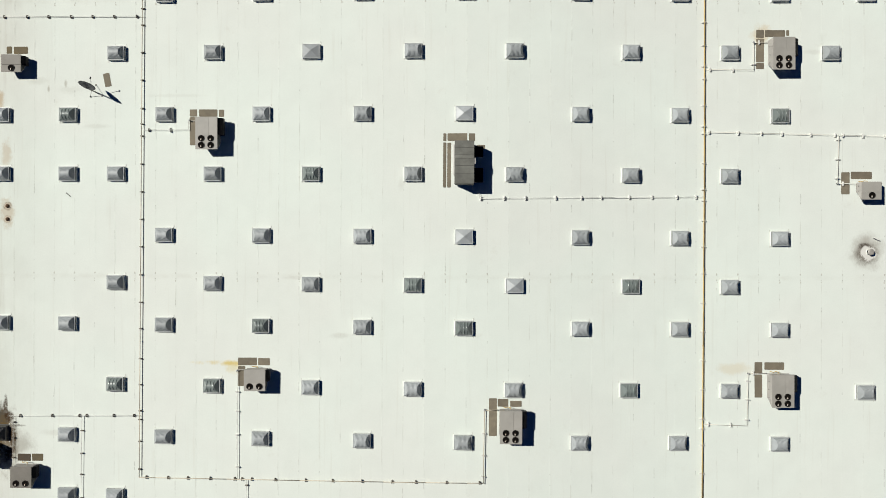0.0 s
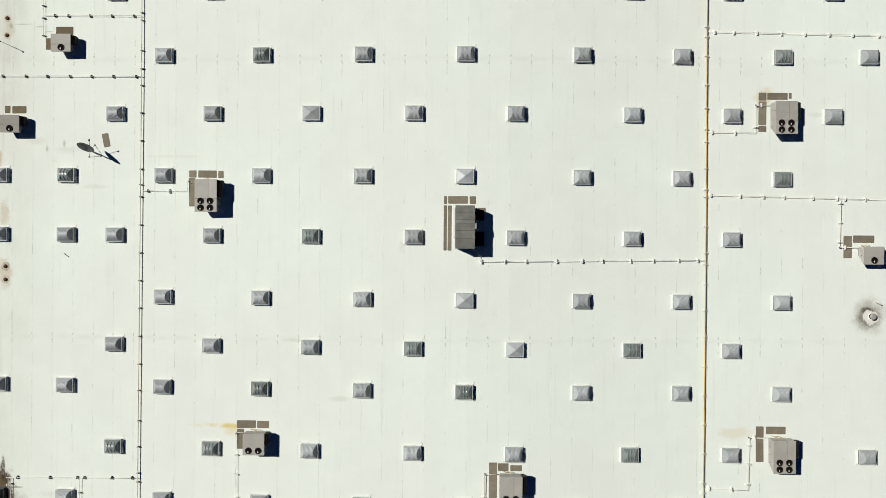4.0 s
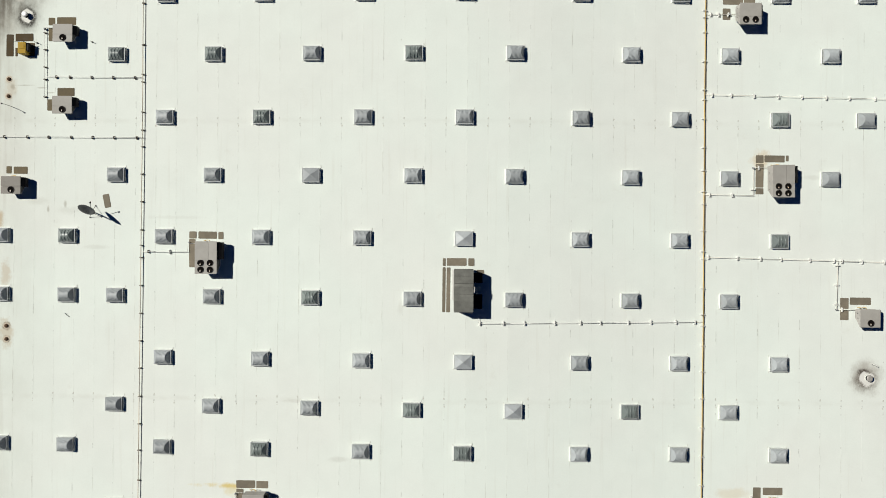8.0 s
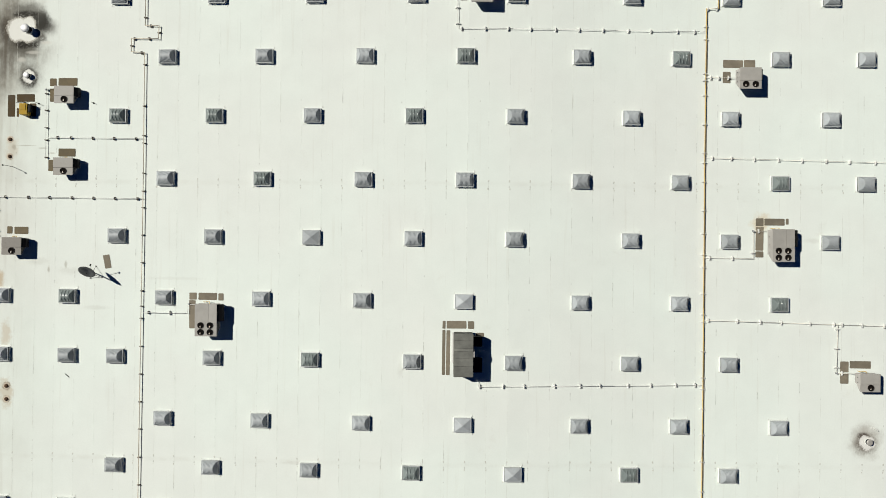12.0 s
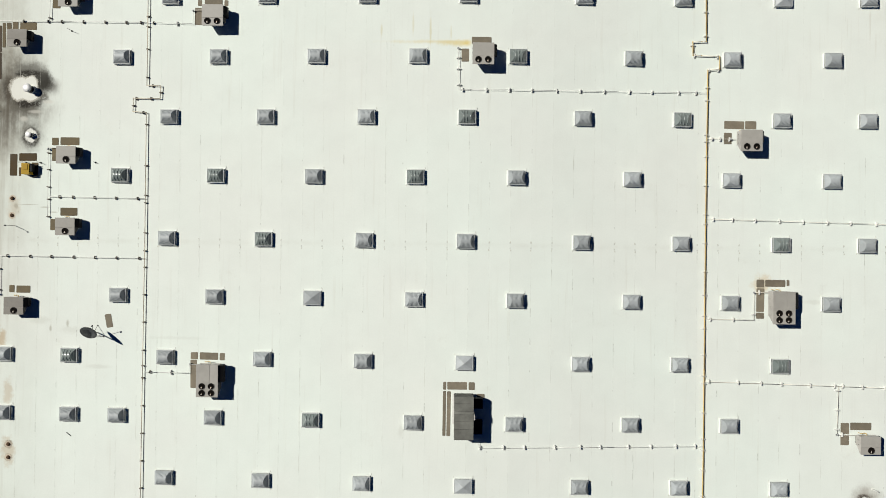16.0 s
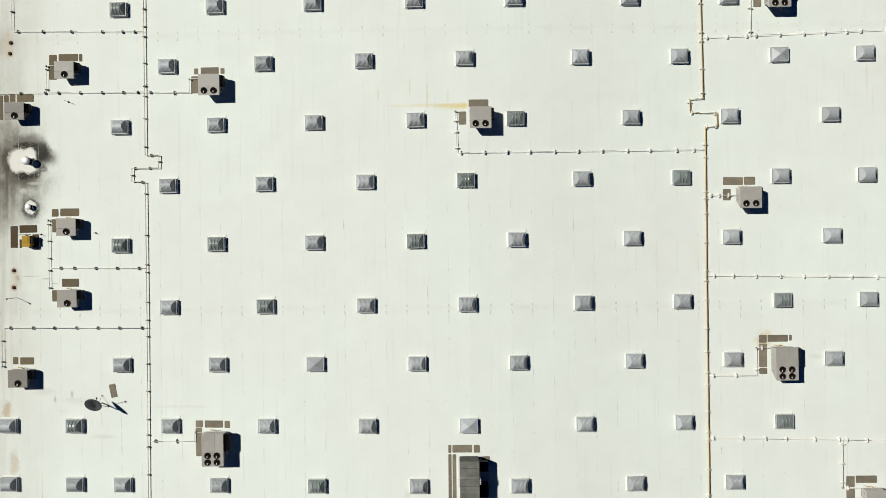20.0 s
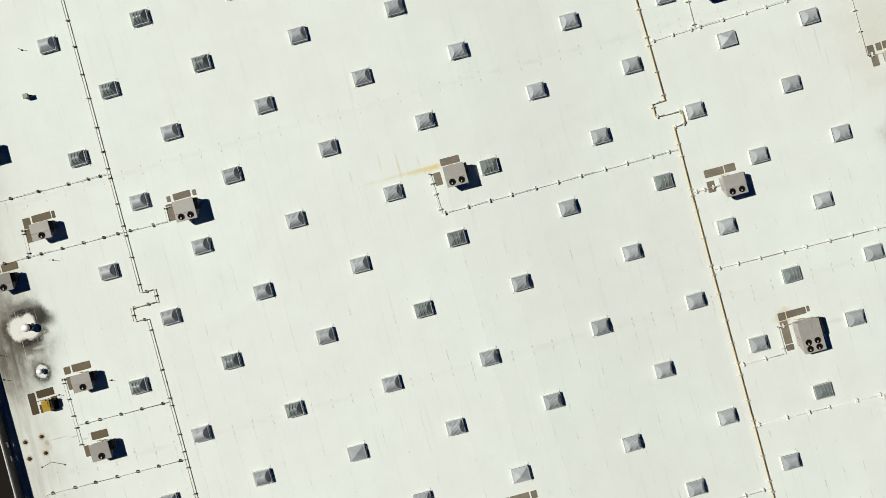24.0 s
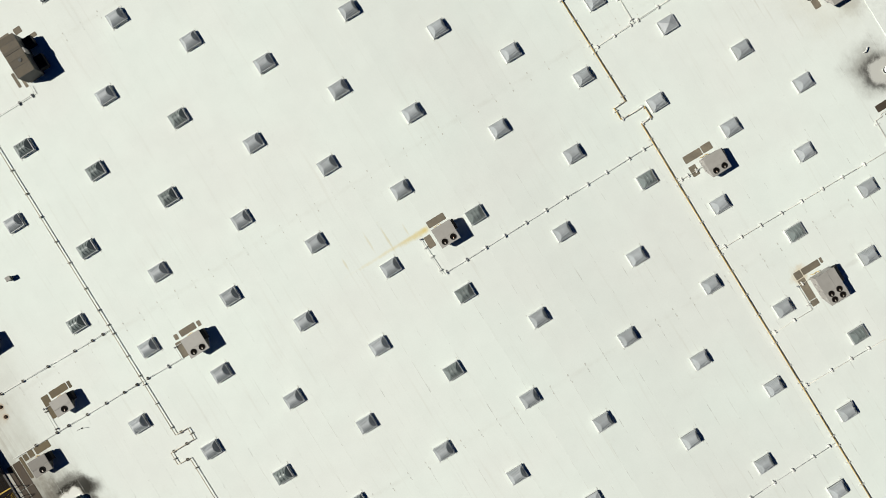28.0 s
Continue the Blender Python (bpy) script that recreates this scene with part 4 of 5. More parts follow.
pads((28.02, 49.6, 0.7, 2.0), (28.05, 51.6, 0.68, 0.7), (29.4, 51.65, 1.75, 0.66))  # north-east unit
pads((41.95, 39.95, 0.6, 0.95), (42.1, 38.95, 0.62, 0.95), (42.7, 40.12, 0.5, 0.68), (43.55, 40.15, 1, 0.68), (44.6, 40.12, 0.75, 0.66))  # far east unit
pads((-21.1, 74.3, 1.1, 0.6), (-19.7, 74.3, 0.7, 0.6), (-22.17, 70.62, 0.28, 1.45), (-21.62, 70.38, 0.28, 1.6), (-18.7, 73.2, 0.6, 0.4))  # far north air handler
pads((-37.63, 53.33, 0.97, 0.62), (-36.4, 53.33, 0.97, 0.62), (-38.25, 52.0, 0.5, 1.8))  # north-west corner unit
pad(42.6, 28.05, 1.7, 0.66, 0, PAD_DARK)
pad(42.55, 26.85, 0.7, 0.95, 0, PAD_DARK)
for x, w in ((-40.74, 0.78), (-41.5, 0.55)):
    for y in (38.0, 40.45):
        pad(x, y, w, 2.42, 0.0, PAD_DARK, "dark brown walkway pad beside the ladder opening")


# ---------------------------------------------------------------- pipes
def pipe(name, points, radius, material, label, height=0.20, cross=None):
    """A run of pipe over the roof: straight lengths, elbows at the bends and couplings along it."""
    ob = thing(name, label, "gas pipe", "roof gas pipes")
    line = [Vector((x, y, roof_z(x) + height)) for x, y in points]
    full = []
    for a, b in zip(line, line[1:]):
        full.append(a)
        for x, z in SLOPES[1:-1]:
            if min(a.x, b.x) + 0.2 < x < max(a.x, b.x) - 0.2:
                k = (x - a.x) / (b.x - a.x)
                full.append(Vector((x, a.y + k * (b.y - a.y), z + height)))
    full.append(line[-1])
    for a, b in zip(full, full[1:]):
        count = max(1, round((b - a).length / 6.4))
        for i in range(count):
            p, q = a.lerp(b, i / count), a.lerp(b, (i + 1) / count)
            seg = part("pipe_length", rod(p, q, radius), cross if cross and abs(q.x - p.x) > abs(q.y - p.y) else material, ob, smooth=False)
            for f in seg.data.polygons:
                f.use_smooth = len(f.vertices) == 4
            if i:
                d = (b - a).normalized() * 0.07
                part("coupling", rod(p - d, p + d, radius * 1.3), material, ob)
    for p in full[1:-1]:
        bm = bmesh.new()
        bmesh.ops.create_uvsphere(bm, u_segments=12, v_segments=8, radius=radius * 1.35, matrix=Matrix.Translation(p))
        part("elbow", bm, material, ob, smooth=True)
    return ob


def support(material, label, half):
    """A sleeper block with a saddle and a clamp; the pipe runs along x."""
    ob = thing("pipe_support", label, "pipe support", "pipe supports")
    part("block", block(-0.05, 0.05, -half, half, -0.02, 0.10, 0.012), material, ob)
    part("saddle", block(-0.04, 0.04, -half * 0.85, half * 0.85, 0.10, 0.22, 0.03), material, ob, "steel saddle")
    bm = ring(0.058, 0.016, 0.0, 14, 5)
    bmesh.ops.transform(bm, matrix=pose(0, 0, 0.185, 0, 90, 0), verts=bm.verts)
    part("clamp", bm, DULL_ALUMINIUM, ob, "grey pipe clamp")
    return ob


support_models = {True: support(DARK_BLOCK, "dark sleeper block with a saddle under the pipe", 0.14), False: support(WHITE_PAINT, "white sleeper block with a saddle under the pipe", 0.20)}
support_used = set()


def rest(x, y, turn):
    at = pose(x, y, roof_z(x) + 0.006, 0, 0, turn + random.uniform(-7, 7))
    # blocks in the west and along the south run take the dark colour
    is_dark = x < -25.2 or y < -20.3
    if is_dark in support_used:
        copy_thing(support_models[is_dark], at)
    else:
        support_models[is_dark].matrix_basis = at
        support_used.add(is_dark)


def supports(x0, y0, x1, y1, step, start=0.5):
    """Blocks at about even steps along one straight run."""
    a, b = Vector((x0, y0)), Vector((x1, y1))
    d = (b - a)
    turn = math.degrees(math.atan2(d.y, d.x))
    s = start
    while s < d.length - 0.3:
        p = a + d.normalized() * s
        rest(p.x, p.y, turn)
        s += step * random.uniform(0.86, 1.12)


def supports_at(a, b, *places):
    """Blocks at given places along a run: x for one that goes east, y for one that goes north."""
    i = 0 if abs(b[0] - a[0]) > abs(b[1] - a[1]) else 1
    for v in places:
        k = (v - a[i]) / (b[i] - a[i])
        rest(a[0] + k * (b[0] - a[0]), a[1] + k * (b[1] - a[1]), math.degrees(math.atan2(b[1] - a[1], b[0] - a[0])))


def branch(points, step, places, radius, material):
    """A thin branch pipe on its blocks."""
    pipe("gas_pipe", points, radius, material, "thin cream branch gas pipe on sleeper blocks", 0.185)
    runs = list(zip(points, points[1:]))
    longest = max(runs, key=lambda r: math.hypot(r[1][0] - r[0][0], r[1][1] - r[0][1]))
    for a, b in runs:
        if (a, b) == longest and places:
            supports_at(a, b, *places)
        elif math.hypot(b[0] - a[0], b[1] - a[1]) > 1.3:
            supports(*a, *b, step)


CREAM = "cream-painted gas pipe on white sleeper blocks"
GOLD = "rust-stained yellow gas pipe on white sleeper blocks"
pipe("gas_pipe", ((-26.80, 75.0), (-26.80, 36.2), (-25.54, 36.16), (-25.58, 35.02), (-28.03, 35.04), (-28.04, 33.85), (-26.82, 33.75), (-26.80, 22.0), (-26.96, -20.45), (3.64, -20.52), (3.74, -14.15), (4.95, -14.1)), 0.036, PIPE_TAN, CREAM)
supports_at((-26.80, 36.2), (-26.80, 75.0), 74.3, 71.8, 69.25, 68.45, 66.6, 64.03, 61.58, 59.14, 56.55, 54.32, 51.6, 49.34, 47.76, 46.86, 44.47, 42.41, 41.5, 39.48, 36.94)
for x, y, turn in ((-26.31, 36.18, 0), (-25.56, 35.58, 90), (-26.44, 35.03, 0), (-27.80, 35.04, 0), (-28.04, 34.4, 90), (-27.15, 33.78, 0)):
    rest(x, y, turn)
supports_at((-26.80, 22.0), (-26.82, 33.75), 32.72, 29.0, 26.35, 25.67, 22.98)
supports_at((-26.96, -20.45), (-26.80, 22.0), 21.37, 19.9, 17.44, 14.98, 12.46, 11.07, 10.0, 7.5, 5.02, 2.56, 0.12, -2.4, -4.85, -7.2, -9.88, -12.2, -14.54, -15.31, -17.26, -19.75)
supports_at((-26.96, -20.45), (3.64, -20.52), -26.37, -24.41, -22.62, -20.6, -18.4, -17.72, -16.86, -14.76, -12.04, -9.66, -7.03, -4.38, -2.29, 0.4, 3.29)
supports_at((3.64, -20.52), (3.74, -14.15), -19.98, -18.13, -16.2)
# each branch: its bends, the step of its blocks, and the places of those on its long run
for points, step, places in (
    (((-18.11, -20.44), (-18.15, -10.79), (-17.3, -10.75)), 2.3, (-12.76, -14.48, -16.54, -19.42)),
    (((-17.30, -20.52), (-17.30, -26.0)), 2.0, ()),
    (((-38.9, -15.12), (-26.84, -14.96)), 2.45, (-37.93, -34.97, -32.48, -31.83, -29.35, -27.52)),
    (((-38.5, -15.14), (-38.5, -19.9)), 1.75, (-15.69, -17.11, -18.89)),
    (((-32.2, -15.05), (-32.3, -26.0)), 2.2, (-16.37, -18.41, -20.3, -22.4, -24.6)),
    (((-40.2, 17.2), (-40.19, 20.78), (-26.71, 20.68)), 1.93, (-39.49, -37.38, -35.43, -33.36, -31.39, -29.42, -27.36)),
    (((-35.7, 26.16), (-26.8, 26.04)), 1.95, (-34.75, -33.51, -31.52, -29.56, -27.56)),
    (((-35.75, 24.2), (-35.80, 30.59), (-34.6, 30.55)), 1.5, (24.36, 25.93, 27.03, 28.6, 30.1)),
    (((-40.6, 42.06), (-26.8, 41.86), (-22.68, 41.72), (-22.68, 42.95), (-21.5, 42.95)), 1.93, (-38.28, -36.01, -34.77, -32.75, -30.74, -28.81, -27.47)),
    (((-35.85, 42.1), (-35.80, 44.42), (-34.6, 44.42)), 1.7, (42.3, 44.1)),
    (((-39.05, 52.0), (-38.95, 47.63), (-26.8, 47.29)), 2.1, (-38.48, -36.15, -33.51, -30.67, -28.79, -27.68)),
    (((-26.72, 10.53), (-22.62, 10.51), (-22.6, 11.3), (-21.6, 11.3)), 1.75, ()),
    (((-26.68, 68.80), (-21.35, 68.70), (-21.3, 69.5)), 1.9, (-26.03, -23.03, -21.68)),
    (((1.05, 39.63), (1.17, 35.94)), 1.4, (38.7, 37.72, 36.31)),
    (((1.17, 35.89), (23.12, 35.95)), 1.95, (1.49, 3.58, 5.6, 7.6, 9.78, 11.88, 14.01, 16.26, 18.27, 20.64, 22.19)),
    (((3.2, 5.1), (3.28, 4.41), (23.12, 4.63)), 2.0, (3.37, 5.43, 7.29, 9.97, 12.24, 14.0, 16.49, 18.51, 20.73, 22.44)),
):
    branch(points, step, places, 0.021, WHITE_PAINT)
pipe("gas_pipe", ((22.80, 75.0), (22.92, 49.3), (23.04, 40.5), (21.84, 40.44), (21.87, 39.26), (24.23, 39.2), (24.26, 38.04), (23.2, 37.97), (23.13, 24.2), (23.12, 5.0), (22.99, -22.0), (22.95, -30.0)), 0.044, PIPE_YELLOW, GOLD, cross=PIPE_CREAM)
supports(22.80, 74.0, 22.89, 52.9, 2.4)
supports_at((23.04, 40.5), (22.92, 49.3), 51.05, 48.95, 46.37, 45.58, 43.13, 40.99)
for x, y, turn in ((21.85, 40.15, 90), (22.03, 39.26, 0), (24.08, 39.2, 0), (23.34, 37.98, 0), (24.15, 38.03, 0)):
    rest(x, y, turn)
supports_at((23.13, 24.2), (23.2, 37.97), 36.41, 35.28, 32.22, 31.62, 30.3, 27.72, 25.19, 24.32)
supports_at((23.12, 5.0), (23.13, 24.2), 22.61, 20.08, 18.03, 16.18, 15.06, 12.72, 10.87, 10.2, 7.6, 5.28)
supports_at((22.99, -22.0), (23.12, 5.0), 4.28, 2.52, 0.22, -2.15, -4.75, -7.31, -9.84, -12.39, -15.01, -15.86, -17.32, -19.84)
supports(22.98, -22.4, 22.95, -29.0, 2.42)
for points, step, places in (
    (((23.15, 15.92), (27.49, 15.87), (27.48, 18.32), (28.8, 18.32)), 1.85, ()),
    (((23.15, 10.38), (40.9, 9.98)), 2.1, (23.59, 26.17, 28.21, 30.04, 32.56, 34.68, 35.39, 37.12, 39.1)),
    (((34.98, 10.1), (34.89, 5.84), (36.6, 5.8)), 2.0, (9.71, 7.99, 6.3)),
    (((23.05, -15.45), (26.95, -15.58), (27.04, -10.94), (28.7, -10.93)), 1.85, ()),
    (((23.15, 31.9), (25.8, 31.87)), 0.8, ()),
    (((23.15, 24.77), (41.05, 24.42), (41.08, 27.28), (41.75, 27.28), (41.78, 27.55), (42.9, 27.55)), 2.1, (23.84, 25.54, 27.56, 29.71, 31.79, 33.94, 35.98, 38.24)),
    (((23.0, 45.90), (41.4, 46.40), (41.42, 39.62), (43.6, 39.4)), 2.1, (23.48, 25.29, 27.0, 27.82, 29.95, 32.07, 33.91, 35.84, 37.08, 39.37)),
    (((27.36, 50.3), (27.32, 45.97)), 1.8, (46.36, 48.47)),
):
    branch(points, step, places, 0.020, PIPE_CREAM)


def gas_regulator():
    ob = thing("gas_regulator", "small grey gas regulator at the end of a branch pipe", "gas regulator", "gas regulators")
    part("diaphragm_case", lathe([(0.04, 0.20), (0.075, 0.225), (0.08, 0.24), (0.075, 0.26), (0.04, 0.30), (0, 0.30)], 18), DULL_ALUMINIUM, ob, "round grey diaphragm case", True)
    part("valve_body", block(-0.09, 0.09, -0.05, 0.05, 0.11, 0.22, 0.015), BLACK, ob)
    part("stand", rod((0, 0, -0.02), (0, 0, 0.12), 0.03), GALVANISED, ob)
    return ob


regulator = gas_regulator()
ENDS = ((-22.5, 11.35), (-18.17, -10.85), (3.74, -14.12), (27.48, 18.3), (27.05, -10.95), (34.9, 5.85), (-35.8, 30.45), (-35.82, 44.4), (-22.68, 42.9), (1.06, 39.55), (-40.2, 17.3), (25.3, 31.87), (41.6, 39.58), (-39.0, 41.0))
for i, (x, y) in enumerate(ENDS):
    at = pose(x, y, roof_z(x) + 0.006, 0, 0, 40 * i)
    if i:
        copy_thing(regulator, at)
    else:
        regulator.matrix_basis = at

# ---------------------------------------------------------------- exhaust fans, drains, dish and small things
def exhaust_fan(x, y, radius, height, label, metal=None, shine="bright spun aluminium cap"):
    ob = thing("exhaust_fan", label, "exhaust fan", "mushroom exhaust fans", at=pose(x, y, roof_z(x) + 0.006))
    r, h = radius, height
    part("curb", block(-0.8 * r, 0.8 * r, -0.8 * r, 0.8 * r, -0.05, 0.2 * h, 0.015), FLASHING, ob)
    # the neck's shaded east side is put into its black colour all round
    part("neck", lathe([(0.86 * r, 0.15 * h), (0.88 * r, 0.74 * h), (0, 0.74 * h)]), BLACK, ob, "shade-black wind band")
    part("cap", lathe([(0.8 * r, 0.72 * h), (0.98 * r, 0.73 * h), (1.08 * r, 0.78 * h), (1.05 * r, 0.86 * h), (0.86 * r, 0.95 * h), (0.5 * r, 0.99 * h), (0, h)]), metal or ALUMINIUM, ob, shine, True)


exhaust_fan(-37.52, 35.85, 0.36, 0.92, "bright spun aluminium mushroom exhaust fan amid soot")
exhaust_fan(-37.54, 31.72, 0.25, 0.50, "small bright aluminium exhaust fan in a soot ring")
exhaust_fan(37.75, -0.2, 0.27, 0.42, "small dull aluminium exhaust fan in a soot ring", SOOTED_ALUMINIUM, "sooted spun aluminium cap")
exhaust_fan(44.3, 30.6, 0.36, 0.5, "aluminium exhaust fan amid a wide soot ring")


def drain(x, y, label="rusty cast-iron roof drain strainer"):
    ob = thing("roof_drain", label, "roof drain", "roof drains", at=pose(x, y, roof_z(x) + 0.006))
    part("flange", lathe([(0.30, 0.0), (0.30, 0.012), (0.17, 0.018), (0, 0.018)], 20), CONCRETE, ob)
    part("strainer", lathe([(0.17, 0.01), (0.17, 0.06), (0.13, 0.13), (0.05, 0.17), (0, 0.17)], 16), RUST, ob, "rusty domed strainer")
    for i in range(8):
        a = 2 * math.pi * i / 8
        part("strainer_bar", rod((0.175 * math.cos(a), 0.175 * math.sin(a), 0.02), (0.06 * math.cos(a), 0.06 * math.sin(a), 0.175), 0.012, segments=6), RUST, ob)
    return ob


first = drain(-39.18, 3.75)
for x, y in ((-39.17, 2.57), (-39.14, 25.98), (-39.16, 24.44), (-40.74, 25.86), (-40.76, 24.31), (-39.19, 46.64), (-39.27, 45.66)):
    copy_thing(first, pose(x, y, roof_z(x) + 0.006))


def satellite_dish(x, y):
    ob = thing("satellite_dish", "dark grey satellite dish on a braced mast, facing skyward", "satellite dish", at=pose(x, y, roof_z(x) + 0.006))
    out = Vector((0.54, 0.84, 0.0)).normalized()
    up = Vector((0, 0, 1))
    face = (out * math.cos(radians(20)) + up * math.sin(radians(20))).normalized()
    centre = Vector((-0.05, 0.0, 1.80)) + out * 0.05
    bm = lathe([(0.74, 0.19), (0.73, 0.205), (0.51, 0.10), (0.26, 0.035), (0, 0.01), (0, -0.01), (0.26, 0.015), (0.51, 0.08), (0.74, 0.19)], 36)
    bmesh.ops.transform(bm, matrix=Matrix.Translation(centre) @ face.to_track_quat("Z", "Y").to_matrix().to_4x4() @ Matrix.Diagonal((1.0, 0.95, 1.0, 1.0)), verts=bm.verts)
    part("reflector", bm, DISH, ob, "dark grey dish reflector", True)
    part("mast", rod((0, 0, 0), (0, 0, 1.75), 0.05), GALVANISED, ob)
    part("bracket", rod((0, 0, 1.65), centre, 0.06), BLACK, ob)
    tip = centre + face * 0.95 - up * 0.05 + out * 0.1
    low = centre - face.cross(out.cross(up)).normalized() * 0.0 - up * 0.55 - out * 0.2
    part("feed_arm", rod(low + out * 0.5, tip, 0.02), GALVANISED, ob)
    part("feed_horn", rod(tip, tip - face * 0.16, 0.05, 0.07), BLACK, ob)
    for sx, sy in ((0.55, -0.35), (-0.5, -0.4), (0.0, 0.65)):
        part("brace", rod((sx, sy, 0.03), (0, 0, 0.85), 0.018), GALVANISED, ob)
        part("foot_plate", block(sx - 0.06, sx + 0.06, sy - 0.06, sy + 0.06, 0.0, 0.03, 0.005), GALVANISED, ob)


satellite_dish(-31.08, 13.95)
pad(-30.06, 15.04, 0.58, 1.22, 11.0)

generator = thing("pump_cart", "small yellow equipment box with a black frame on pads", "equipment box", at=pose(-37.55, 28.6, roof_z(-37.5) + 0.022))
part("body", block(-0.36, 0.36, -0.50, 0.50, 0.14, 0.78, 0.05), SAFETY_YELLOW, generator, "faded safety-yellow steel box")
for sx in (-0.33, 0.33):
    for sy in (-0.46, 0.46):
        part("leg", rod((sx, sy, 0), (sx, sy, 0.16), 0.03), BLACK, generator)
part("top_hatch", block(-0.22, 0.22, -0.1, 0.4, 0.78, 0.82, 0.015), SAFETY_YELLOW, generator)
part("handle", rod((-0.65, 0.58, 0.72), (0.5, 0.58, 0.80), 0.025), BLACK, generator, "black bar handle")
part("control_box", block(0.36, 0.56, -0.25, 0.45, 0.25, 0.70, 0.02), BLACK, generator, "black control box")
part("exhaust_stub", rod((0.25, 0.5, 0.8), (0.25, 0.5, 1.15), 0.03), BLACK, generator)


def bent_pole(name, label, points, radius, base=True, tip=True, material=GALVANISED):
    ob = thing(name, label, "vent pipe")
    x, y, _ = points[0]
    ob.matrix_basis = pose(x, y, roof_z(x) + 0.006)
    line = [Vector((px - x, py - y, pz)) for px, py, pz in points]
    for a, b in zip(line, line[1:]):
        part("pipe_length", rod(a, b, radius), material, ob)
    if base:
        part("base", lathe([(0.075, 0), (0.07, 0.05), (0.04, 0.10), (0, 0.10)], 16), BLACK, ob)
    if tip:
        e = line[-1]
        part("head", rod(e + Vector((0, 0, 0.02)), e - Vector((0, 0, 0.10)), 0.07, 0.05), BLACK, ob)


bent_pole("vent_pole", "thin upright metal pole with a black head", ((-38.85, 23.5, 0), (-38.85, 23.5, 1.2), (-38.9, 23.48, 1.5)), 0.024, False, True)
for x, y, tall in ((-33.86, 41.15, 0.8), (-36.55, 29.22, 0.55), (-36.85, 28.95, 0.45), (-31.5, 29.27, 0.38), (-41.0, 34.12, 0.9), (-41.15, 31.85, 0.9), (-31.55, 60.2, 0.6)):
    bent_pole("lightning_rod", "short thin dark lightning rod standing on the roof", ((x, y, 0), (x - 0.03, y + 0.02, tall)), 0.020, True, False)
bent_pole("metal_rod", "short dark metal rod lying on the roof", ((-33.79, 4.93, 0.03), (-33.38, 4.60, 0.03)), 0.028, False, False, BLACK)
bent_pole("gooseneck_vent", "white gooseneck vent by the soot ring", ((38.1, 1.05, 0), (38.1, 1.05, 0.25), (38.5, 0.85, 0.28)), 0.05, False, False, WHITE_PAINT)
bent_pole("gooseneck_vent", "white gooseneck vent by the soot ring", ((43.4, 33.0, 0), (43.4, 33.0, 0.4), (43.7, 33.3, 0.45)), 0.06, False, False, WHITE_PAINT)
vent = thing("vent_stack", "grey angled sheet-metal vent stack", "vent pipe", at=pose(-32.1, 55.95, roof_z(-32.1)))
part("stack", block(-0.17, 0.17, -0.17, 0.17, 0, 0.46, 0.01), SHADE_GREY, vent)
bm = bmesh.new()
side = [(-0.30, 0.42), (0.22, 0.46), (0.22, 0.62), (-0.22, 0.56)]
a, b = [[bm.verts.new((x, y, z)) for x, z in side] for y in (-0.2, 0.2)]
bm.faces.new(a)
bm.faces.new(b[::-1])
for i in range(4):
    bm.faces.new((a[i], a[(i + 1) % 4], b[(i + 1) % 4], b[i]))
part("hood", bm, GALVANISED, vent, "slanted grey sheet-metal hood")

# ---------------------------------------------------------------- ladder opening in the west parapet
ladder = thing("roof_ladder", "black steel caged roof ladder at the parapet opening", "ladder", at=pose(W0 - 0.02, 39.2, 0))
z0 = roof_z(WEST)
for y in (-0.3, 0.3):
    part("stringer", rod((-0.35, y, GROUND), (-0.35, y, z0 + 1.25), 0.035), BLACK, ladder)
    part("walk_rail", rod((-0.35, y * 1.6, z0 + 1.2), (0.75, y * 1.6, z0 + 1.1), 0.03), BLACK, ladder)
    part("rail_post", rod((0.75, y * 1.6, z0), (0.75, y * 1.6, z0 + 1.1), 0.03), BLACK, ladder)
for i in range(34):
    z = GROUND + 0.3 + i * 0.28
    if z < z0 + 0.2:
        part("rung", rod((-0.35, -0.3, z), (-0.35, 0.3, z), 0.018, segments=8), SAFETY_YELLOW, ladder)
for i in range(5):
    z = z0 - 3.6 + i * 0.95
    bm = bmesh.new()
    pts = [Vector((-0.35 - 0.62 * math.sin(math.pi * k / 8), 0.36 * math.cos(math.pi * k / 8), z)) for k in range(9)]
    for a, b in zip(pts, pts[1:]):
        tube(bm, a, b, 0.022, segments=8)
    part("cage_hoop", bm, SAFETY_YELLOW, ladder, "yellow safety hoop")
guard = thing("guard_rail", "black pipe guard rail across the parapet opening", "guard rail", at=pose(W0 + 0.09, 0, z0 + 0.12))
for y in (37.06, 38.35, 40.05, 41.36):
    part("post", rod((0, y, 0), (0, y, 0.95), 0.028), BLACK, guard)
for z in (0.5, 0.95):
    part("rail", rod((0, 37.06, z), (0, 38.35, z), 0.028), BLACK, guard)
    part("rail", rod((0, 40.05, z), (0, 41.36, z), 0.028), BLACK, guard)
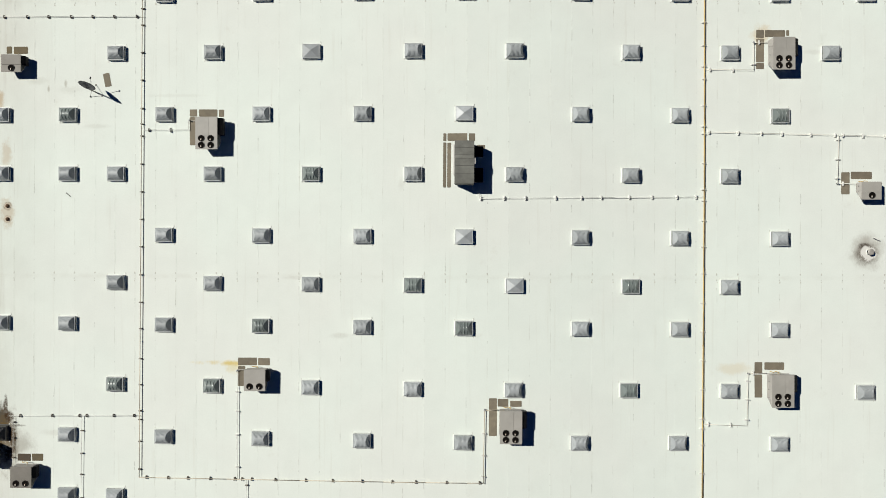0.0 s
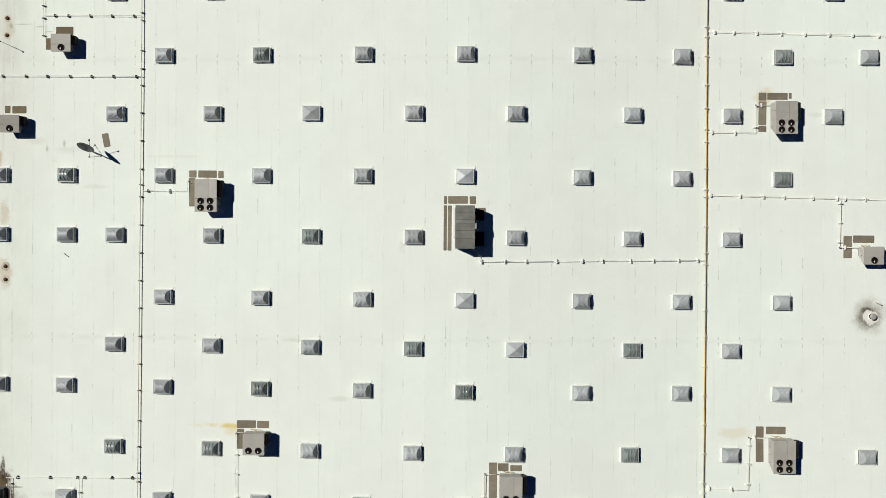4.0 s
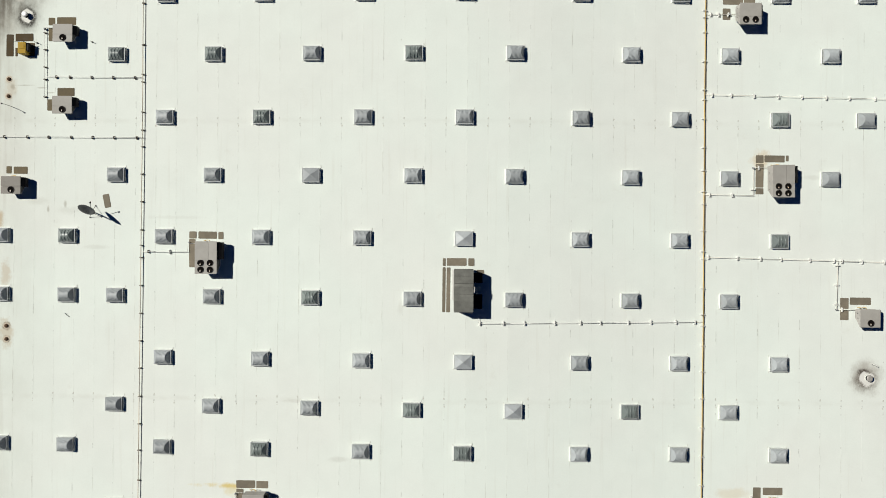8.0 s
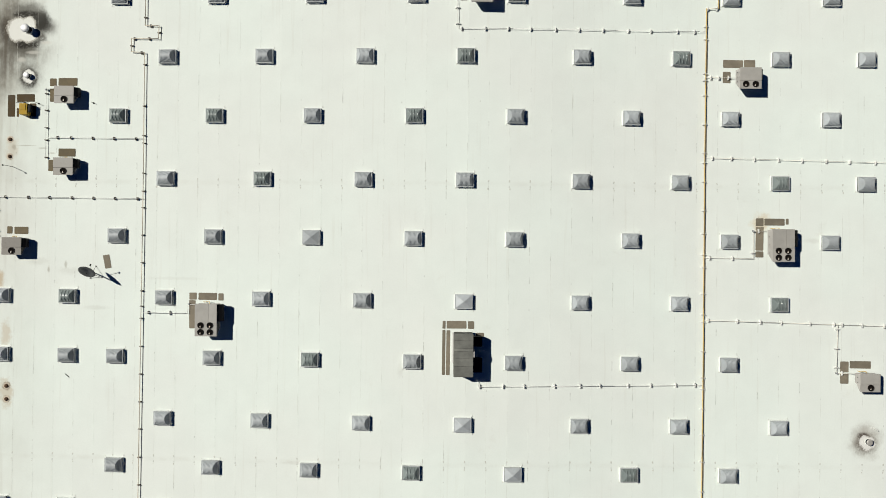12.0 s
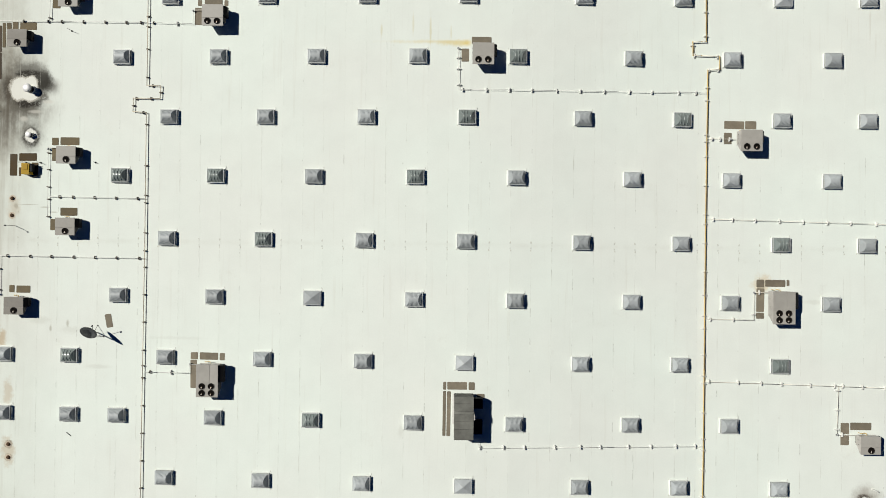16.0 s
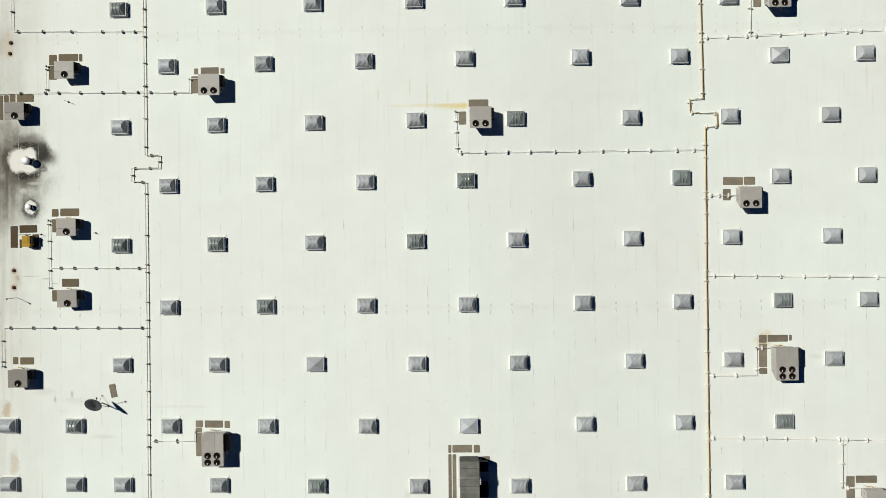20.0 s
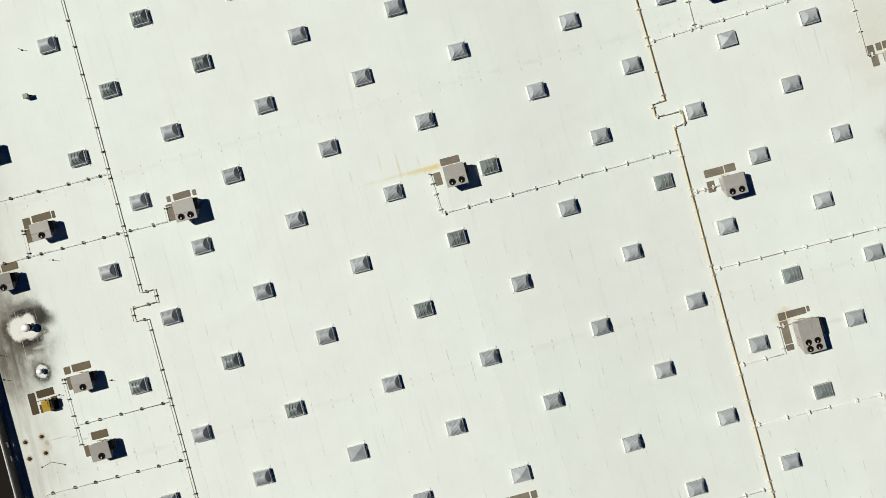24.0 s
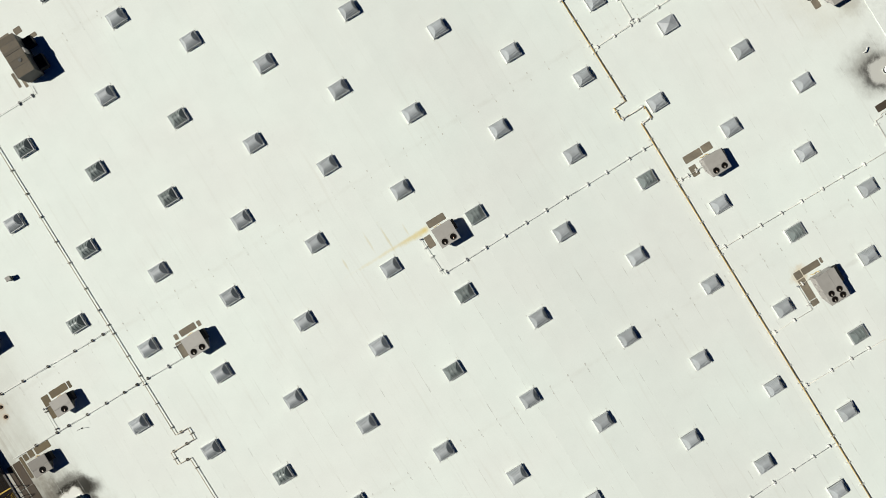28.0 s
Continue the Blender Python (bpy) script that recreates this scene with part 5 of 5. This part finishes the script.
for x0, x1, y in ((-50.0, -44.5, 40.2), (-50.0, -44.5, 43.0), (-50.0, -44.5, 37.4)):
    line = new("parking_line", mesh("parking_line", block(x0, x1, y - 0.06, y + 0.06, GROUND, GROUND + 0.005, 0), ROAD_PAINT))
    tagged(line, "worn yellow painted line on the asphalt yard", "road marking", kind="structure")

# ---------------------------------------------------------------- membrane sheets, last
def sheet_mesh(lip):
    """One roll of membrane, its lapped edge raised by lip."""
    bm = bmesh.new()
    profile = [(0.0, -0.012), (0.0, 0.0), (1.745, 0.0), (1.752, lip), (SHEET, lip), (SHEET, -0.012)]
    ends = [[bm.verts.new((x, y, z)) for x, z in profile] for y in (0, 1)]
    bm.faces.new(ends[0])
    bm.faces.new(ends[1][::-1])
    for i in range(len(profile)):
        j = (i + 1) % len(profile)
        bm.faces.new((ends[0][i], ends[0][j], ends[1][j], ends[1][i]))
    return mesh("membrane_sheet", bm, MEMBRANE)


old_sheet, newer_sheet = sheet_mesh(0.002), sheet_mesh(0.0007)
for y0, y1 in zip(LAPS, LAPS[1:]):
    for i in range(-24, 24):
        x0 = RIDGE + i * SHEET
        width = min(SHEET, EAST - x0)
        x_mid = x0 + width / 2
        m = pose(x0, y0, roof_z(x0), 0, roof_tilt(x_mid), 0) @ Matrix.Diagonal((width / SHEET, y1 - y0, 1, 1))
        shared("membrane_sheet", newer_sheet if y0 > 40 else old_sheet, roof, m)

# small welded patches where seams and end laps cross
bm = bmesh.new()
for lap in LAPS[1:-1]:
    for i in range(-23, 24):
        for dy in (-0.42, 0.30):
            x, r = RIDGE + i * SHEET - 0.06 + random.uniform(-0.05, 0.05), random.uniform(0.05, 0.10)
            c = [bm.verts.new((x + r * 0.6 * math.cos(a), lap + dy + r * math.sin(a), roof_z(x) + 0.009)) for a in (2 * math.pi * k / 8 for k in range(8))]
            bm.faces.new(c)
patches = new("seam_patches", mesh("seam_patches", bm, worn("dirty_patch", (0.57, 0.57, 0.51), 0.8, amount=0.4)))
tagged(patches, "small dirty weld patches along the roof's end laps", "roof patches", kind="stuff")
